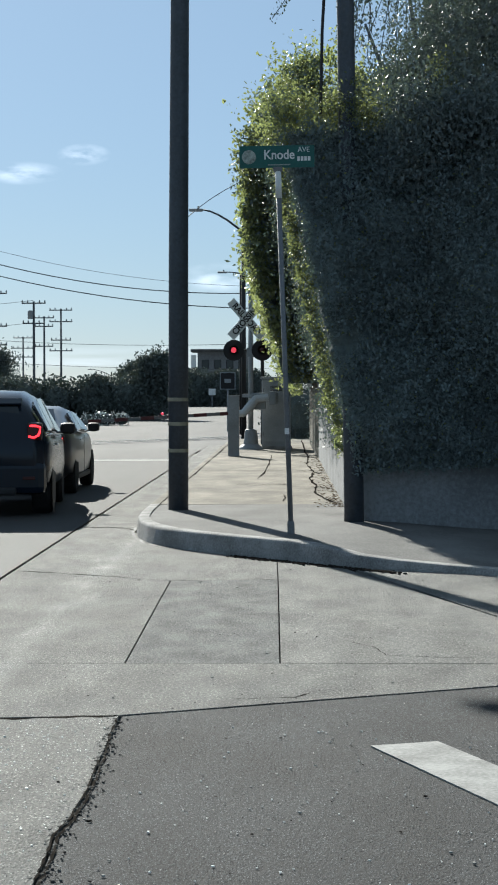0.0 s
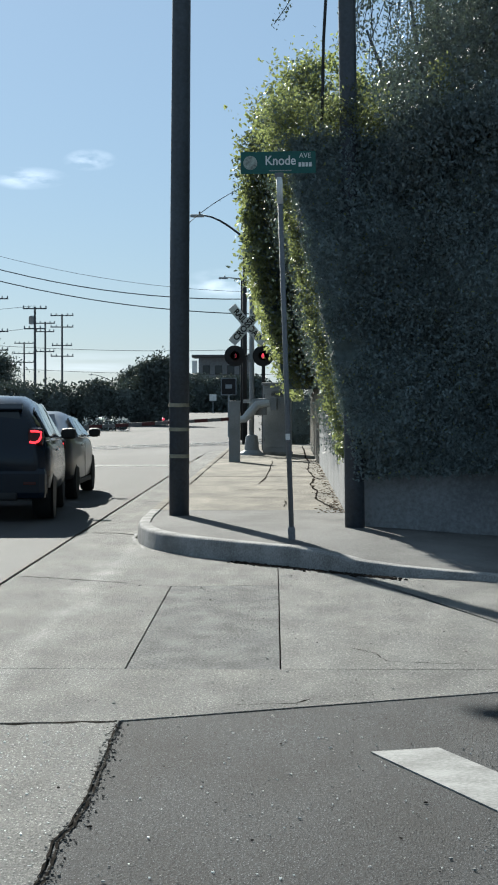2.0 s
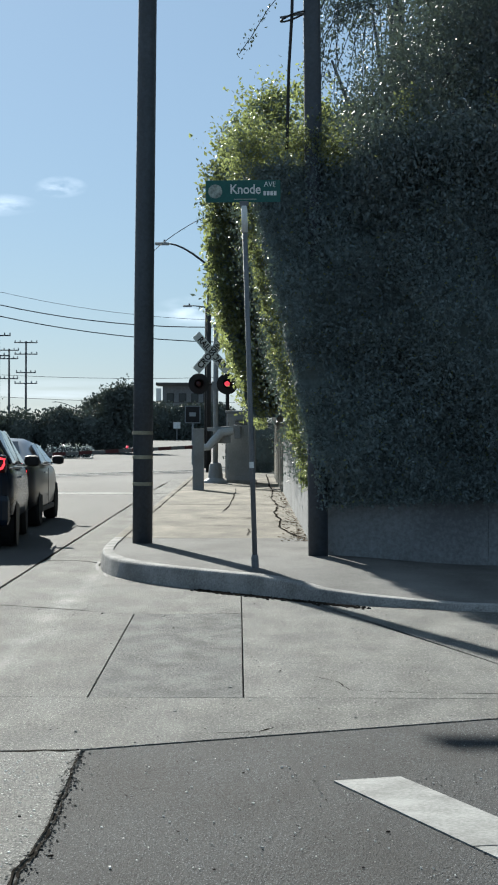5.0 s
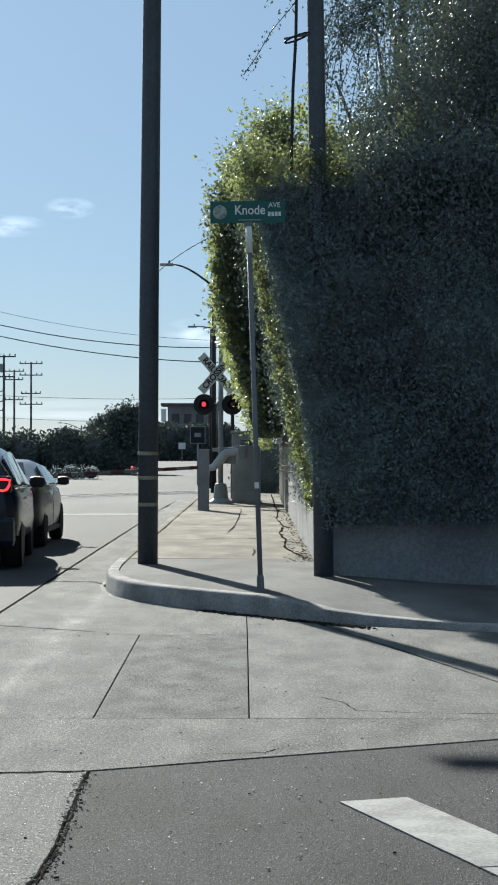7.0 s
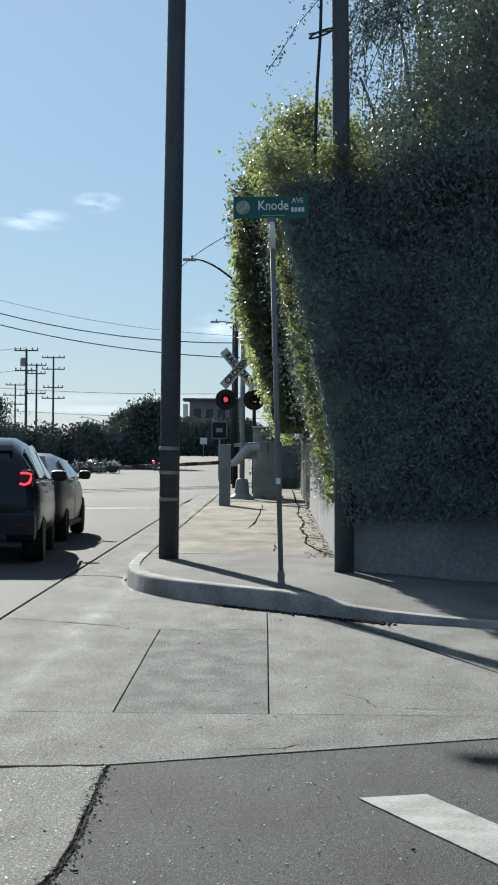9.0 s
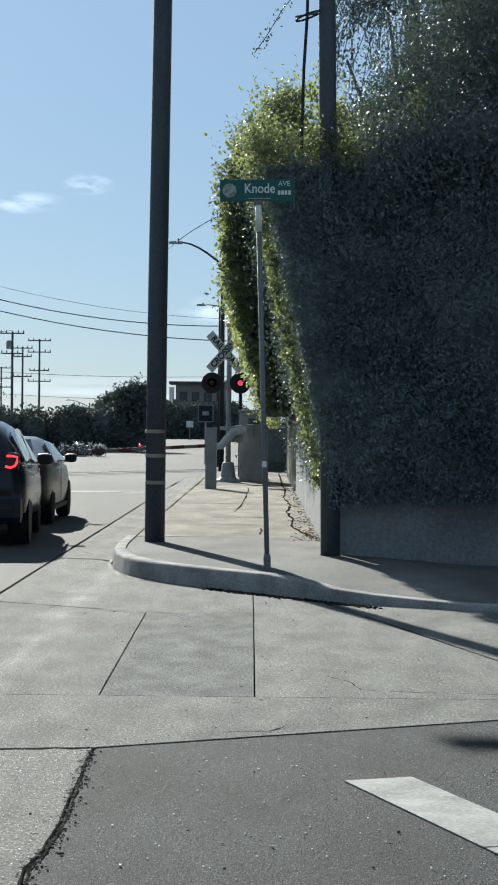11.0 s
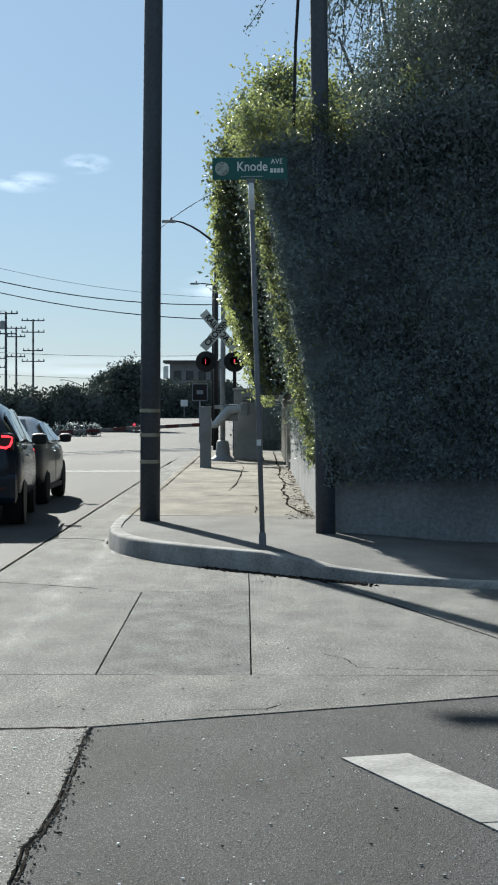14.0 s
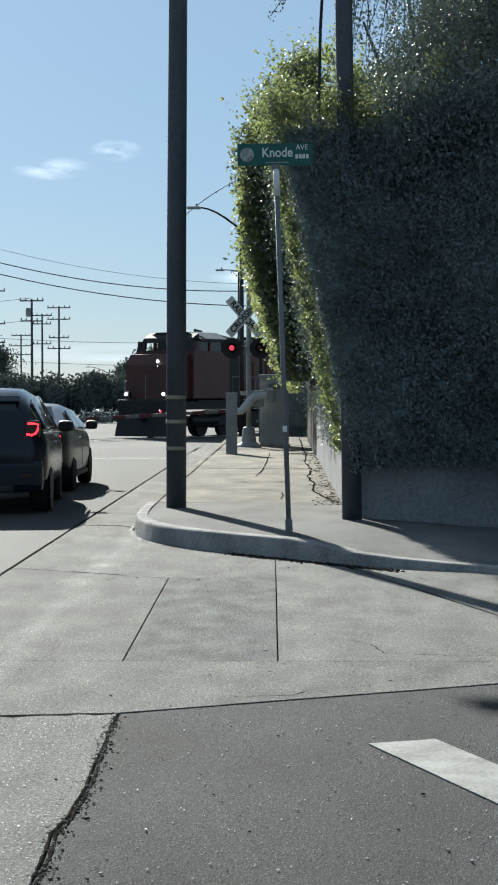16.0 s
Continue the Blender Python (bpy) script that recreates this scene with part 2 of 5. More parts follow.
def joined(bm, b):
    if bm is None:
        return b
    me = bpy.data.meshes.new("temp")
    b.to_mesh(me)
    b.free()
    bm.from_mesh(me)
    bpy.data.meshes.remove(me)
    return bm


def tube(points, radii, sides=10, bm=None, cap=True):
    """A round bar along points; radii: one or one for each point."""
    b = bmesh.new()
    pts = [Vector(p) for p in points]
    if not hasattr(radii, "__len__"):
        radii = [radii] * len(pts)
    rings = []
    for i, p in enumerate(pts):
        d = (pts[min(i + 1, len(pts) - 1)] - pts[max(i - 1, 0)]).normalized()
        u = d.orthogonal().normalized() if abs(d.z) < 0.99 else Vector((1, 0, 0))
        if abs(d.z) < 0.99:
            u = d.cross(Vector((0, 0, 1))).normalized()
        v = d.cross(u).normalized()
        rings.append([b.verts.new(p + radii[i] * (u * math.cos(a) + v * math.sin(a))) for a in [2 * math.pi * k / sides for k in range(sides)]])
    for r, s in zip(rings, rings[1:]):
        for k in range(sides):
            b.faces.new((r[k], r[(k + 1) % sides], s[(k + 1) % sides], s[k]))
    if cap:
        b.faces.new(rings[0][::-1]), b.faces.new(rings[-1])
    bmesh.ops.recalc_face_normals(b, faces=b.faces)
    return joined(bm, b)


def prism(poly, z0, z1, gap=0.0, bevel=0.0, bm=None):
    """A slab over a plan polygon, drawn in by gap on every side."""
    pts = [Vector((p[0], p[1])) for p in poly]
    if sum(a.x * b.y - b.x * a.y for a, b in zip(pts, pts[1:] + pts[:1])) < 0:
        pts.reverse()
    if gap:
        out = []
        n = len(pts)
        for i, p in enumerate(pts):
            d1, d2 = (p - pts[i - 1]).normalized(), (pts[(i + 1) % n] - p).normalized()
            n1, n2 = Vector((-d1.y, d1.x)), Vector((-d2.y, d2.x))
            q = n1 + n2
            out.append(p + q * (gap / max(0.3, q.dot(n1))))
        pts = out
    b = bmesh.new()
    lo, hi = [b.verts.new((p.x, p.y, z0)) for p in pts], [b.verts.new((p.x, p.y, z1)) for p in pts]
    top = b.faces.new(hi)
    b.faces.new(lo[::-1])
    for i in range(len(pts)):
        j = (i + 1) % len(pts)
        b.faces.new((lo[i], lo[j], hi[j], hi[i]))
    if bevel:
        bmesh.ops.bevel(b, geom=list(top.edges), offset=bevel, segments=1, affect="EDGES")
    return joined(bm, b)


def lathe(profile, sides=24, bm=None):
    """A turned shape about z from (radius, height) pairs."""
    b = bmesh.new()
    rings = [[b.verts.new((r * math.cos(2 * math.pi * k / sides), r * math.sin(2 * math.pi * k / sides), z)) for k in range(sides)] for r, z in profile]
    for r, s in zip(rings, rings[1:]):
        for k in range(sides):
            b.faces.new((r[k], r[(k + 1) % sides], s[(k + 1) % sides], s[k]))
    b.faces.new(rings[0][::-1]), b.faces.new(rings[-1])
    bmesh.ops.recalc_face_normals(b, faces=b.faces)
    return joined(bm, b)


def moved(bm, m):
    bmesh.ops.transform(bm, matrix=m, verts=bm.verts)
    return bm


def lettering(text, height, material, parent, m, name="lettering", squeeze=1.0, bold=0.0):
    """Flat raised letters in the built-in font, centred on m."""
    cu = bpy.data.curves.new("type", "FONT")
    cu.body, cu.size, cu.extrude, cu.align_x, cu.align_y, cu.offset = text, height / 0.72, 0.0012, "CENTER", "CENTER", bold
    tmp = new("type", cu)
    bpy.context.view_layer.update()
    me = bpy.data.meshes.new_from_object(tmp.evaluated_get(bpy.context.evaluated_depsgraph_get()))
    bpy.data.objects.remove(tmp)
    bpy.data.curves.remove(cu)
    me.transform(m @ Matrix.Diagonal((squeeze, 1, 1, 1)))
    me.materials.clear()
    me.materials.append(material)
    ob = new(name, me)
    ob.parent = parent
    return ob


rng = np.random.default_rng(7)


def leaves(name, pts, size, material, parent, label="", normals=None, flat=0.5, droop=0.3):
    """Many small folded leaves at pts, as one mesh."""
    n = len(pts)
    d = rng.normal(size=(n, 3))
    if normals is not None:
        d = d * (1 - flat) + normals * flat * 1.5
    d /= np.linalg.norm(d, axis=1)[:, None] + 1e-9
    a = rng.normal(size=(n, 3))
    a[:, 2] -= droop * 2
    a -= (a * d).sum(1)[:, None] * d
    a /= np.linalg.norm(a, axis=1)[:, None] + 1e-9
    c = np.cross(d, a)
    L = (size * rng.uniform(0.6, 1.35, n))[:, None]
    W = L * 0.27
    bend = d * L * 0.12
    v = np.stack([pts - a * L * 0.5, pts + c * W - bend, pts + a * L * 0.5, pts - c * W - bend], 1).reshape(-1, 3)
    me = bpy.data.meshes.new(name)
    me.vertices.add(4 * n)
    me.vertices.foreach_set("co", v.astype(np.float32).ravel())
    me.loops.add(6 * n)
    base = np.arange(n)[:, None] * 4
    me.loops.foreach_set("vertex_index", (base + np.array([0, 1, 2, 0, 2, 3])).astype(np.int32).ravel())
    me.polygons.add(2 * n)
    me.polygons.foreach_set("loop_start", (np.arange(2 * n) * 3).astype(np.int32))
    me.update(calc_edges=True)
    me.materials.append(material)
    ob = new(name, me)
    ob.parent = parent
    if label:
        ob["label"] = label
    return ob


def curtain(fn, nu, nv):
    """A skin over fn(u, v), u and v from 0 to 1."""
    b = bmesh.new()
    g = [[b.verts.new(fn(i / nu, j / nv)) for j in range(nv + 1)] for i in range(nu + 1)]
    for i in range(nu):
        for j in range(nv):
            b.faces.new((g[i][j], g[i + 1][j], g[i + 1][j + 1], g[i][j + 1]))
    return b


# ---- ground, road, pavement ----
def dip(y):
    """The road falls a little towards the railway."""
    k = min(1.0, max(0.0, (y - 52) / 24))
    return -0.42 * k * k * (3 - 2 * k)


def road_strip(x0, x1, ys, z, rows=1):
    b = bmesh.new()
    g = [[b.verts.new((x0 + (x1 - x0) * i / rows, y, dip(y) + z)) for i in range(rows + 1)] for y in ys]
    for r, s in zip(g, g[1:]):
        for i in range(rows):
            b.faces.new((r[i], r[i + 1], s[i + 1], s[i]))
    return b


YS = [-40, 0, 20, 40] + list(range(50, 80, 2)) + [80, 120, 200, 400, 900, 2500]
ground = tagged(part("ground", road_strip(-2500, 2500, YS, -0.16), EARTH), "dry sandy ground beside the road", "ground", kind="structure")
road = tagged(part("road", road_strip(-26, -2.43, YS[:-2], 0.0, 8), ASPHALT), "worn pale grey asphalt road with patches", "road", kind="structure")
far_road = tagged(part("road_far", road_strip(-2.43, 14, [60.3] + list(range(62, 80, 2)) + [80, 120, 200, 400], 0.0, 4), ASPHALT), "grey asphalt beyond the railway crossing", "road", kind="structure")
bed = tagged(part("joint_bed", prism([(-2.43, -8), (9, -8), (9, 30), (-2.43, 59.5)], -0.12, -0.035), DIRT), "dark dirt under the joints of the street slabs", "ground", kind="structure")

apron = thing("street_apron", Matrix.Identity(4), "worn pale concrete street slabs with open joints", "pavement", kind="structure")
SLABS = [
    [(-0.93, 11.05), (-0.03, 11.05), (-0.06, 16.1), (-0.96, 16.0)],
    [(-2.405, 11.05), (-0.93, 11.05), (-0.96, 16.0), (-2.405, 16.95)],
    [(-0.03, 11.05), (2.06, 11.05), (0.56, 17.0), (0.56, 18.0), (-0.08, 18.6), (-0.06, 16.1)],
    [(-2.405, 16.95), (-0.96, 16.0), (-0.06, 16.1), (-0.08, 18.6), (-1.7, 21.6), (-1.72, 22.4), (-2.405, 22.4)],
    [(-2.43, 9.03), (-0.80, 9.25), (1.13, 10.2), (2.2, 10.72), (2.06, 11.05), (-2.43, 11.05)],
    [(2.2, 10.72), (8.5, 13.9), (8.5, 14.1), (2.2, 16.4), (0.7, 17.4), (0.62, 17.0), (2.06, 11.05)],
    [(-2.43, -6), (-0.77, -6), (-0.77, 3.0), (-0.80, 6.07), (-0.80, 6.35), (-0.815, 6.67), (-0.79, 6.95), (-0.775, 7.5), (-0.79, 8.1), (-0.80, 9.24), (-2.43, 9.0)],
]
for k, poly in enumerate(SLABS):
    part("slab", prism(poly, -0.1, 0.0, gap=0.0045, bevel=0.002), CONCRETE if k else GREYSLAB, apron, "" if k else "greyer, rougher concrete slab")
for y0, y1 in [(22.4, 29.5), (29.5, 36.6), (36.6, 43.7), (43.7, 50.8), (50.8, 60)]:
    part("gutter_slab", prism([(-2.405, y0), (-1.6, y0), (-1.6, y1), (-2.405, y1)], -0.1, 0.0 if y1 < 52 else -0.02, gap=0.008, bevel=0.004), CONCRETE, apron)
patch = tagged(part("asphalt_patch", prism([(-0.765, -6), (9, -6), (9, 14.1), (2.2, 10.70), (1.13, 10.18), (-0.79, 9.235), (-0.785, 8.1), (-0.77, 7.5), (-0.785, 6.95), (-0.81, 6.67), (-0.795, 6.35), (-0.795, 6.07), (-0.765, 3.0)], -0.1, -0.004), PATCH), "dark grey asphalt of the side street with pale chips", "road", kind="structure")

EDGE_Y = [3.0, 6.07, 6.35, 6.67, 6.95, 7.5, 8.1, 8.7, 9.24]
EDGE_X = [-0.75, -0.785, -0.785, -0.80, -0.775, -0.76, -0.775, -0.80, -0.81]


def crack(points, width, z, cuts=6):
    b = bmesh.new()
    fine = []
    for (x0, y0), (x1, y1) in zip(points, points[1:]):
        for k in range(cuts):
            side = abs(y1 - y0) > abs(x1 - x0)
            j = rng.normal() * width * 0.55
            fine.append((x0 + (x1 - x0) * k / cuts + j * side, y0 + (y1 - y0) * k / cuts + j * (not side)))
    fine.append(points[-1])
    old = None
    for i, (x, y) in enumerate(fine):
        nx = fine[min(i + 1, len(fine) - 1)]
        pv = fine[max(i - 1, 0)]
        d = Vector((nx[0] - pv[0], nx[1] - pv[1])).normalized()
        w = width * rng.uniform(0.2, 1.3)
        pair = b.verts.new((x - d.y * w, y + d.x * w, z)), b.verts.new((x + d.y * w, y - d.x * w, z))
        if old:
            b.faces.new((old[0], pair[0], pair[1], old[1]))
        old = pair
    bmesh.ops.recalc_face_normals(b, faces=b.faces)
    return b


# crumbled edge between asphalt and concrete
b = bmesh.new()
for i in range(650):
    y = rng.uniform(4.2, 9.25)
    x = np.interp(y, EDGE_Y, EDGE_X) + rng.normal() * 0.022
    s = rng.uniform(0.003, 0.009)
    box((s, s * rng.uniform(0.7, 1.6), s * 0.7), (x, y, 0.0), turn=Matrix.Rotation(rng.uniform(0, 6), 4, "Z"), bm=b)
tagged(part("crumbled_edge", b, CRUMB), "crumbled edge between asphalt and concrete", "rubble", kind="stuff")
part("crack", crack(list(zip(EDGE_X, EDGE_Y)), 0.0055, 0.0025, 10), DIRT, apron, "ragged dirt-filled crack")
part("crack", crack([(x - 0.02, y) for x, y in zip(EDGE_X[1:7], EDGE_Y[1:7])], 0.005, 0.0035, 7), DIRT, apron)

# loose pebbles and grit; the pale chips also paint in sun glints
for nm, mt, cnt, lab in (("dark_grit", DIRT, 260, "dark loose grit and leaf scraps on the street"), ("pale_grit", PAINT, 650, "pale loose stone chips and painted glints on the street")):
    b = bmesh.new()
    for i in range(cnt):
        y = rng.uniform(6, 17)
        x = rng.uniform(-1.6, 2.2) * y / 13
        s = rng.uniform(0.002, 0.006) * (1.8 if rng.random() < 0.06 else 1)
        box((s, s * rng.uniform(0.8, 2), s * 0.6), (x, y, s * 0.25), turn=Matrix.Rotation(rng.uniform(0, 6), 4, "Z"), bm=b)
    if nm == "dark_grit":
        for i in range(520):
            k = rng.uniform(0, 1)
            x, y = -0.5 + 1.5 * k, 18.42 - 1.78 * k
            s = rng.uniform(0.006, 0.026)
            box((s, s, s * 0.4), (x + rng.normal() * 0.03, y - 0.05 + rng.normal() * 0.06, 0.006), turn=Matrix.Rotation(rng.uniform(0, 6), 4, "Z"), bm=b)
    tagged(part(nm, b, mt), lab, "grit", kind="stuff")


# sun glints on the street, painted as tiny white chips
b = bmesh.new()
for i in range(420):
    y = rng.uniform(5.4, 9.1)
    x = rng.uniform(-1.45, -0.84) if i % 3 else rng.uniform(-0.6, 1.4)
    s = rng.uniform(0.0025, 0.006) * (1.6 if rng.random() < 0.08 else 1)
    box((s, s * rng.uniform(0.8, 2), s * 0.8), (x, y, s * 0.3), turn=Matrix.Rotation(rng.uniform(0, 6), 4, "Z"), bm=b)
tagged(part("painted_glints", b, WHITE), "tiny white chips painted as sun glints on the street", "grit", kind="stuff")


def flat_mark(name, poly, material, label, z=0.002, group=""):
    return tagged(part(name, prism(poly, z - 0.004, z + 0.002), material), label, "road marking", group)


bar = thing("crosswalk_bar", Matrix.Identity(4), "worn white crosswalk bar painted on dark asphalt", "road marking")
for a0, a1 in ((0.0, 0.44), (0.446, 0.72), (0.724, 1.0)):
    p, q, r, s = (Vector(v) for v in ((0.375, 8.43), (0.68, 8.54), (1.42, 5.45), (1.75, 5.55)))
    part("paint_patch", prism([tuple(p.lerp(r, a0)), tuple(q.lerp(s, a0 + 0.012 * (a0 > 0))), tuple(q.lerp(s, a1 + 0.012 * (a1 < 1))), tuple(p.lerp(r, a1))], -0.002, 0.004), PAINT, bar)
flat_mark("stop_line", [(-14, 45.2), (-2.5, 45.2), (-2.5, 46.3), (-14, 46.3)], PAINT, "worn white stop line across the lanes", 0.003)


part("crack", crack([(0.42, 12.0), (0.55, 11.75), (0.60, 11.4), (0.95, 11.3), (1.5, 11.25)], 0.005, 0.001), DIRT, apron)
part("crack", crack([(-2.4, 9.0), (-1.6, 9.1), (-1.3, 9.16), (-0.82, 9.23)], 0.022, 0.0012), DIRT, apron)
part("crack", crack([(-2.40, 16.9), (-2.1, 16.75), (-1.7, 16.5), (-1.35, 16.28)], 0.02, 0.001), DIRT, apron)
part("crack", crack([(-2.38, 22.42), (-2.1, 22.45), (-1.9, 22.38), (-1.78, 22.1)], 0.035, 0.0012), DIRT, apron)
part("crack", crack([(-0.25, 9.75), (0.05, 9.8), (0.13, 9.95)], 0.008, 0.001), DIRT, apron)

LIPLINE = [(-1.75, 22.4), (-1.71, 21.5), (-1.62, 20.7), (-1.47, 20.0), (-1.22, 19.42), (-0.95, 18.98), (-0.62, 18.54), (-0.3, 18.15)]
part("cement_lip", crack(LIPLINE, 0.016, 0.003), KERB, apron, "pale cement smear along the foot of the kerb")

# kerb and pavement
KERBLINE = [(-1.72, 60), (-1.72, 50), (-1.72, 40), (-1.72, 30), (-1.72, 24), (-1.715, 22.6), (-1.68, 21.6), (-1.60, 20.8), (-1.45, 20.15), (-1.22, 19.55), (-0.95, 19.1), (-0.62, 18.65), (-0.3, 18.25), (0.02, 17.9), (0.34, 17.5), (0.62, 17.15), (0.97, 16.92), (1.4, 16.65), (1.81, 16.4), (2.6, 16.1), (4.5, 15.4), (9, 13.8)]
KERBTOP = [0.19] * 13 + [0.19, 0.165, 0.12, 0.09, 0.07, 0.06, 0.06, 0.06, 0.06]
BACK = [(0.72, 60), (0.72, 50), (0.72, 40), (0.72, 30), (0.72, 24.5), (0.72, 23.9), (0.72, 23.3), (0.72, 22.8), (0.72, 22.4), (0.72, 22.0), (0.72, 21.6), (0.74, 21.2), (0.78, 20.95), (0.9, 20.85), (1.05, 20.8), (1.25, 20.75), (1.5, 20.7), (1.85, 20.63), (2.3, 20.55), (3.1, 20.4), (5.0, 20.1), (9.5, 19.3)]


def kerb_sweep(lo, hi):
    b = bmesh.new()
    prof = [(0.0, -0.1), (0.002, 0.0), (0.016, 0.80), (0.018, 0.86), (0.023, 0.93), (0.033, 0.98), (0.046, 1.0), (0.056, 1.003), (0.145, 1.02), (0.15, 1.01), (0.15, -0.1)]
    rings = []
    n = len(KERBLINE)
    for i in range(lo, hi):
        p, h = KERBLINE[i], KERBTOP[i]
        a, c = Vector(KERBLINE[max(i - 1, 0)]), Vector(KERBLINE[min(i + 1, n - 1)])
        d = (c - a).normalized()
        s = Vector((-d.y, d.x))
        rings.append([b.verts.new((p[0] + s.x * o, p[1] + s.y * o, h * z)) for o, z in prof])
    for r, q in zip(rings, rings[1:]):
        for k in range(len(prof) - 1):
            b.faces.new((r[k], r[k + 1], q[k + 1], q[k]))
    bmesh.ops.recalc_face_normals(b, faces=b.faces)
    return b


kerb = tagged(part("kerb", kerb_sweep(4, len(KERBLINE)), KERB, smooth=True), "pale rounded concrete kerb curving round the street corner", "kerb", kind="structure")
tagged(part("kerb_straight", kerb_sweep(0, 5), WALK, smooth=True), "worn sandy concrete kerb beside the pavement", "kerb", kind="structure")
pavement = thing("pavement", Matrix.Identity(4), "sandy cracked concrete pavement panels beside the wall", "pavement", kind="structure")
b = bmesh.new()
rows = []
for i in range(4, len(KERBLINE)):
    p, h = Vector(KERBLINE[i]), KERBTOP[i] - 0.012
    d = (Vector(KERBLINE[min(i + 1, len(KERBLINE) - 1)]) - Vector(KERBLINE[i - 1])).normalized()
    p = p + Vector((-d.y, d.x)) * 0.14
    q = Vector(BACK[i]) + Vector((0.06, 0.02))
    rows.append([b.verts.new((p.x + (q.x - p.x) * k / 5, p.y + (q.y - p.y) * k / 5, h + (float(np.interp(q.x, [0.7, 1.2, 2.2], [0.186, 0.17, 0.10])) - h) * min(1, k / 3))) for k in range(6)])
for r, s in zip(rows, rows[1:]):
    for k in range(5):
        b.faces.new((r[k], r[k + 1], s[k + 1], s[k]))
bmesh.ops.recalc_face_normals(b, faces=b.faces)
part("corner_panel", b, SLATE, pavement, "grey corner panel sloping down to the side street", smooth=True)
sub = part("panel_bed", prism([(-1.6, 24.0), (0.74, 24.0), (0.74, 60), (-1.6, 60)], 0.0, 0.16), DIRT, pavement)
for y0, y1 in [(24.0, 29.05), (29.05, 34.6), (34.6, 41.0), (41.0, 47.2), (47.2, 53.5), (53.5, 60)]:
    for x0, x1 in [(-1.58, 0.74)]:
        part("panel", prism([(x0, y0), (x1, y0), (x1, y1), (x0, y1)], 0.1, 0.186 + rng.uniform(-0.003, 0.003), gap=0.004 if y0 > 30 else 0.007, bevel=0.004), WALK, pavement)
part("crack", crack([(0.50, 58), (0.48, 46), (0.52, 42), (0.42, 38), (0.50, 34), (0.40, 31), (0.46, 28.5), (0.42, 26.5), (0.58, 24.6), (0.72, 23.9)], 0.019, 0.192), DIRT, pavement, "dirt-filled jagged crack")
part("crack", crack([(0.46, 28.5), (0.58, 28.2), (0.70, 27.9)], 0.02, 0.192), DIRT, pavement)
part("crack", crack([(0.50, 34), (0.62, 33.2), (0.72, 33.0)], 0.02, 0.192), DIRT, pavement)
part("crack", crack([(-1.57, 58), (-1.56, 46), (-1.58, 38), (-1.56, 33)], 0.014, 0.1925), DIRT, pavement)
part("crack", crack([(-1.575, 33), (-1.57, 28), (-1.58, 24.2)], 0.007, 0.1925), DIRT, pavement)
part("crack", crack([(-0.02, 26.2), (0.0, 25.4), (-0.03, 24.6)], 0.008, 0.1925), DIRT, pavement)
part("crack", crack([(-1.1, 26.9), (-0.7, 26.85), (-0.35, 26.95), (0.02, 26.9)], 0.014, 0.1925), DIRT, pavement)
part("crack", crack([(-0.31, 43.5), (-0.32, 38), (-0.36, 34), (-0.45, 31.2)], 0.012, 0.1925), DIRT, pavement)
part("crack", crack([(-0.75, 29.3), (-0.5, 29.2), (-0.2, 29.35), (0.1, 29.3)], 0.04, 0.1925), DIRT, pavement)

b = bmesh.new()
for i in range(420):
    y = 23.3 + 22 * rng.random() ** 1.6
    x = 0.72 - abs(rng.normal()) * 0.13
    s = rng.uniform(0.006, 0.022)
    box((s, s * rng.uniform(1, 2.2), s * 0.35), (x, y, 0.19 + s * 0.15), turn=Matrix.Rotation(rng.uniform(0, 6), 4, "Z"), bm=b)
tagged(part("leaf_litter", b, LITTER), "dry brown leaf litter along the foot of the wall", "leaf litter", kind="stuff")

# ---- walls ----
wall = thing("boundary_wall", Matrix.Identity(4), "low grey concrete wall half covered by ivy", "wall", kind="structure")
for i in range(9):
    y0 = 21.9 + i * 2.2
    part("wall_panel", box((0.2, 2.185, 1.72), (0.83, y0 + 1.09, 0.86), 0.008), WALL, wall)
p0, p1 = Vector((0.86, 21.0)), Vector((9.5, 19.5))
d = (p1 - p0)
ang = math.atan2(d.y, d.x)
for i in range(5):
    c = p0 + d * ((i + 0.5) / 5)
    part("wall_panel", box((d.length / 5 - 0.002, 0.2, 1.3), (c.x, c.y, 0.65), 0.002, turn=Matrix.Rotation(ang, 4, "Z")), WALL, wall)
part("corner_block", box((0.3, 0.4, 1.75), (0.87, 21.6, 0.87), 0.01), WALL, wall)
fence = thing("board_fence", pose(0.72, 41.9, 0.17), "weathered pale upright board fence beside the pavement", "fence")
for i in range(50):
    part("board", box((0.025, 0.235, 2.15 + rng.uniform(-0.06, 0.05)), (rng.uniform(-0.02, 0.02), i * 0.25, 1.07), turn=Matrix.Rotation(rng.normal() * 0.012, 4, "X")), BOARD, fence)
for z in (0.4, 1.75):
    part("rail", box((0.05, 12.5, 0.09), (0.05, 6.1, z)), BOARD, fence)


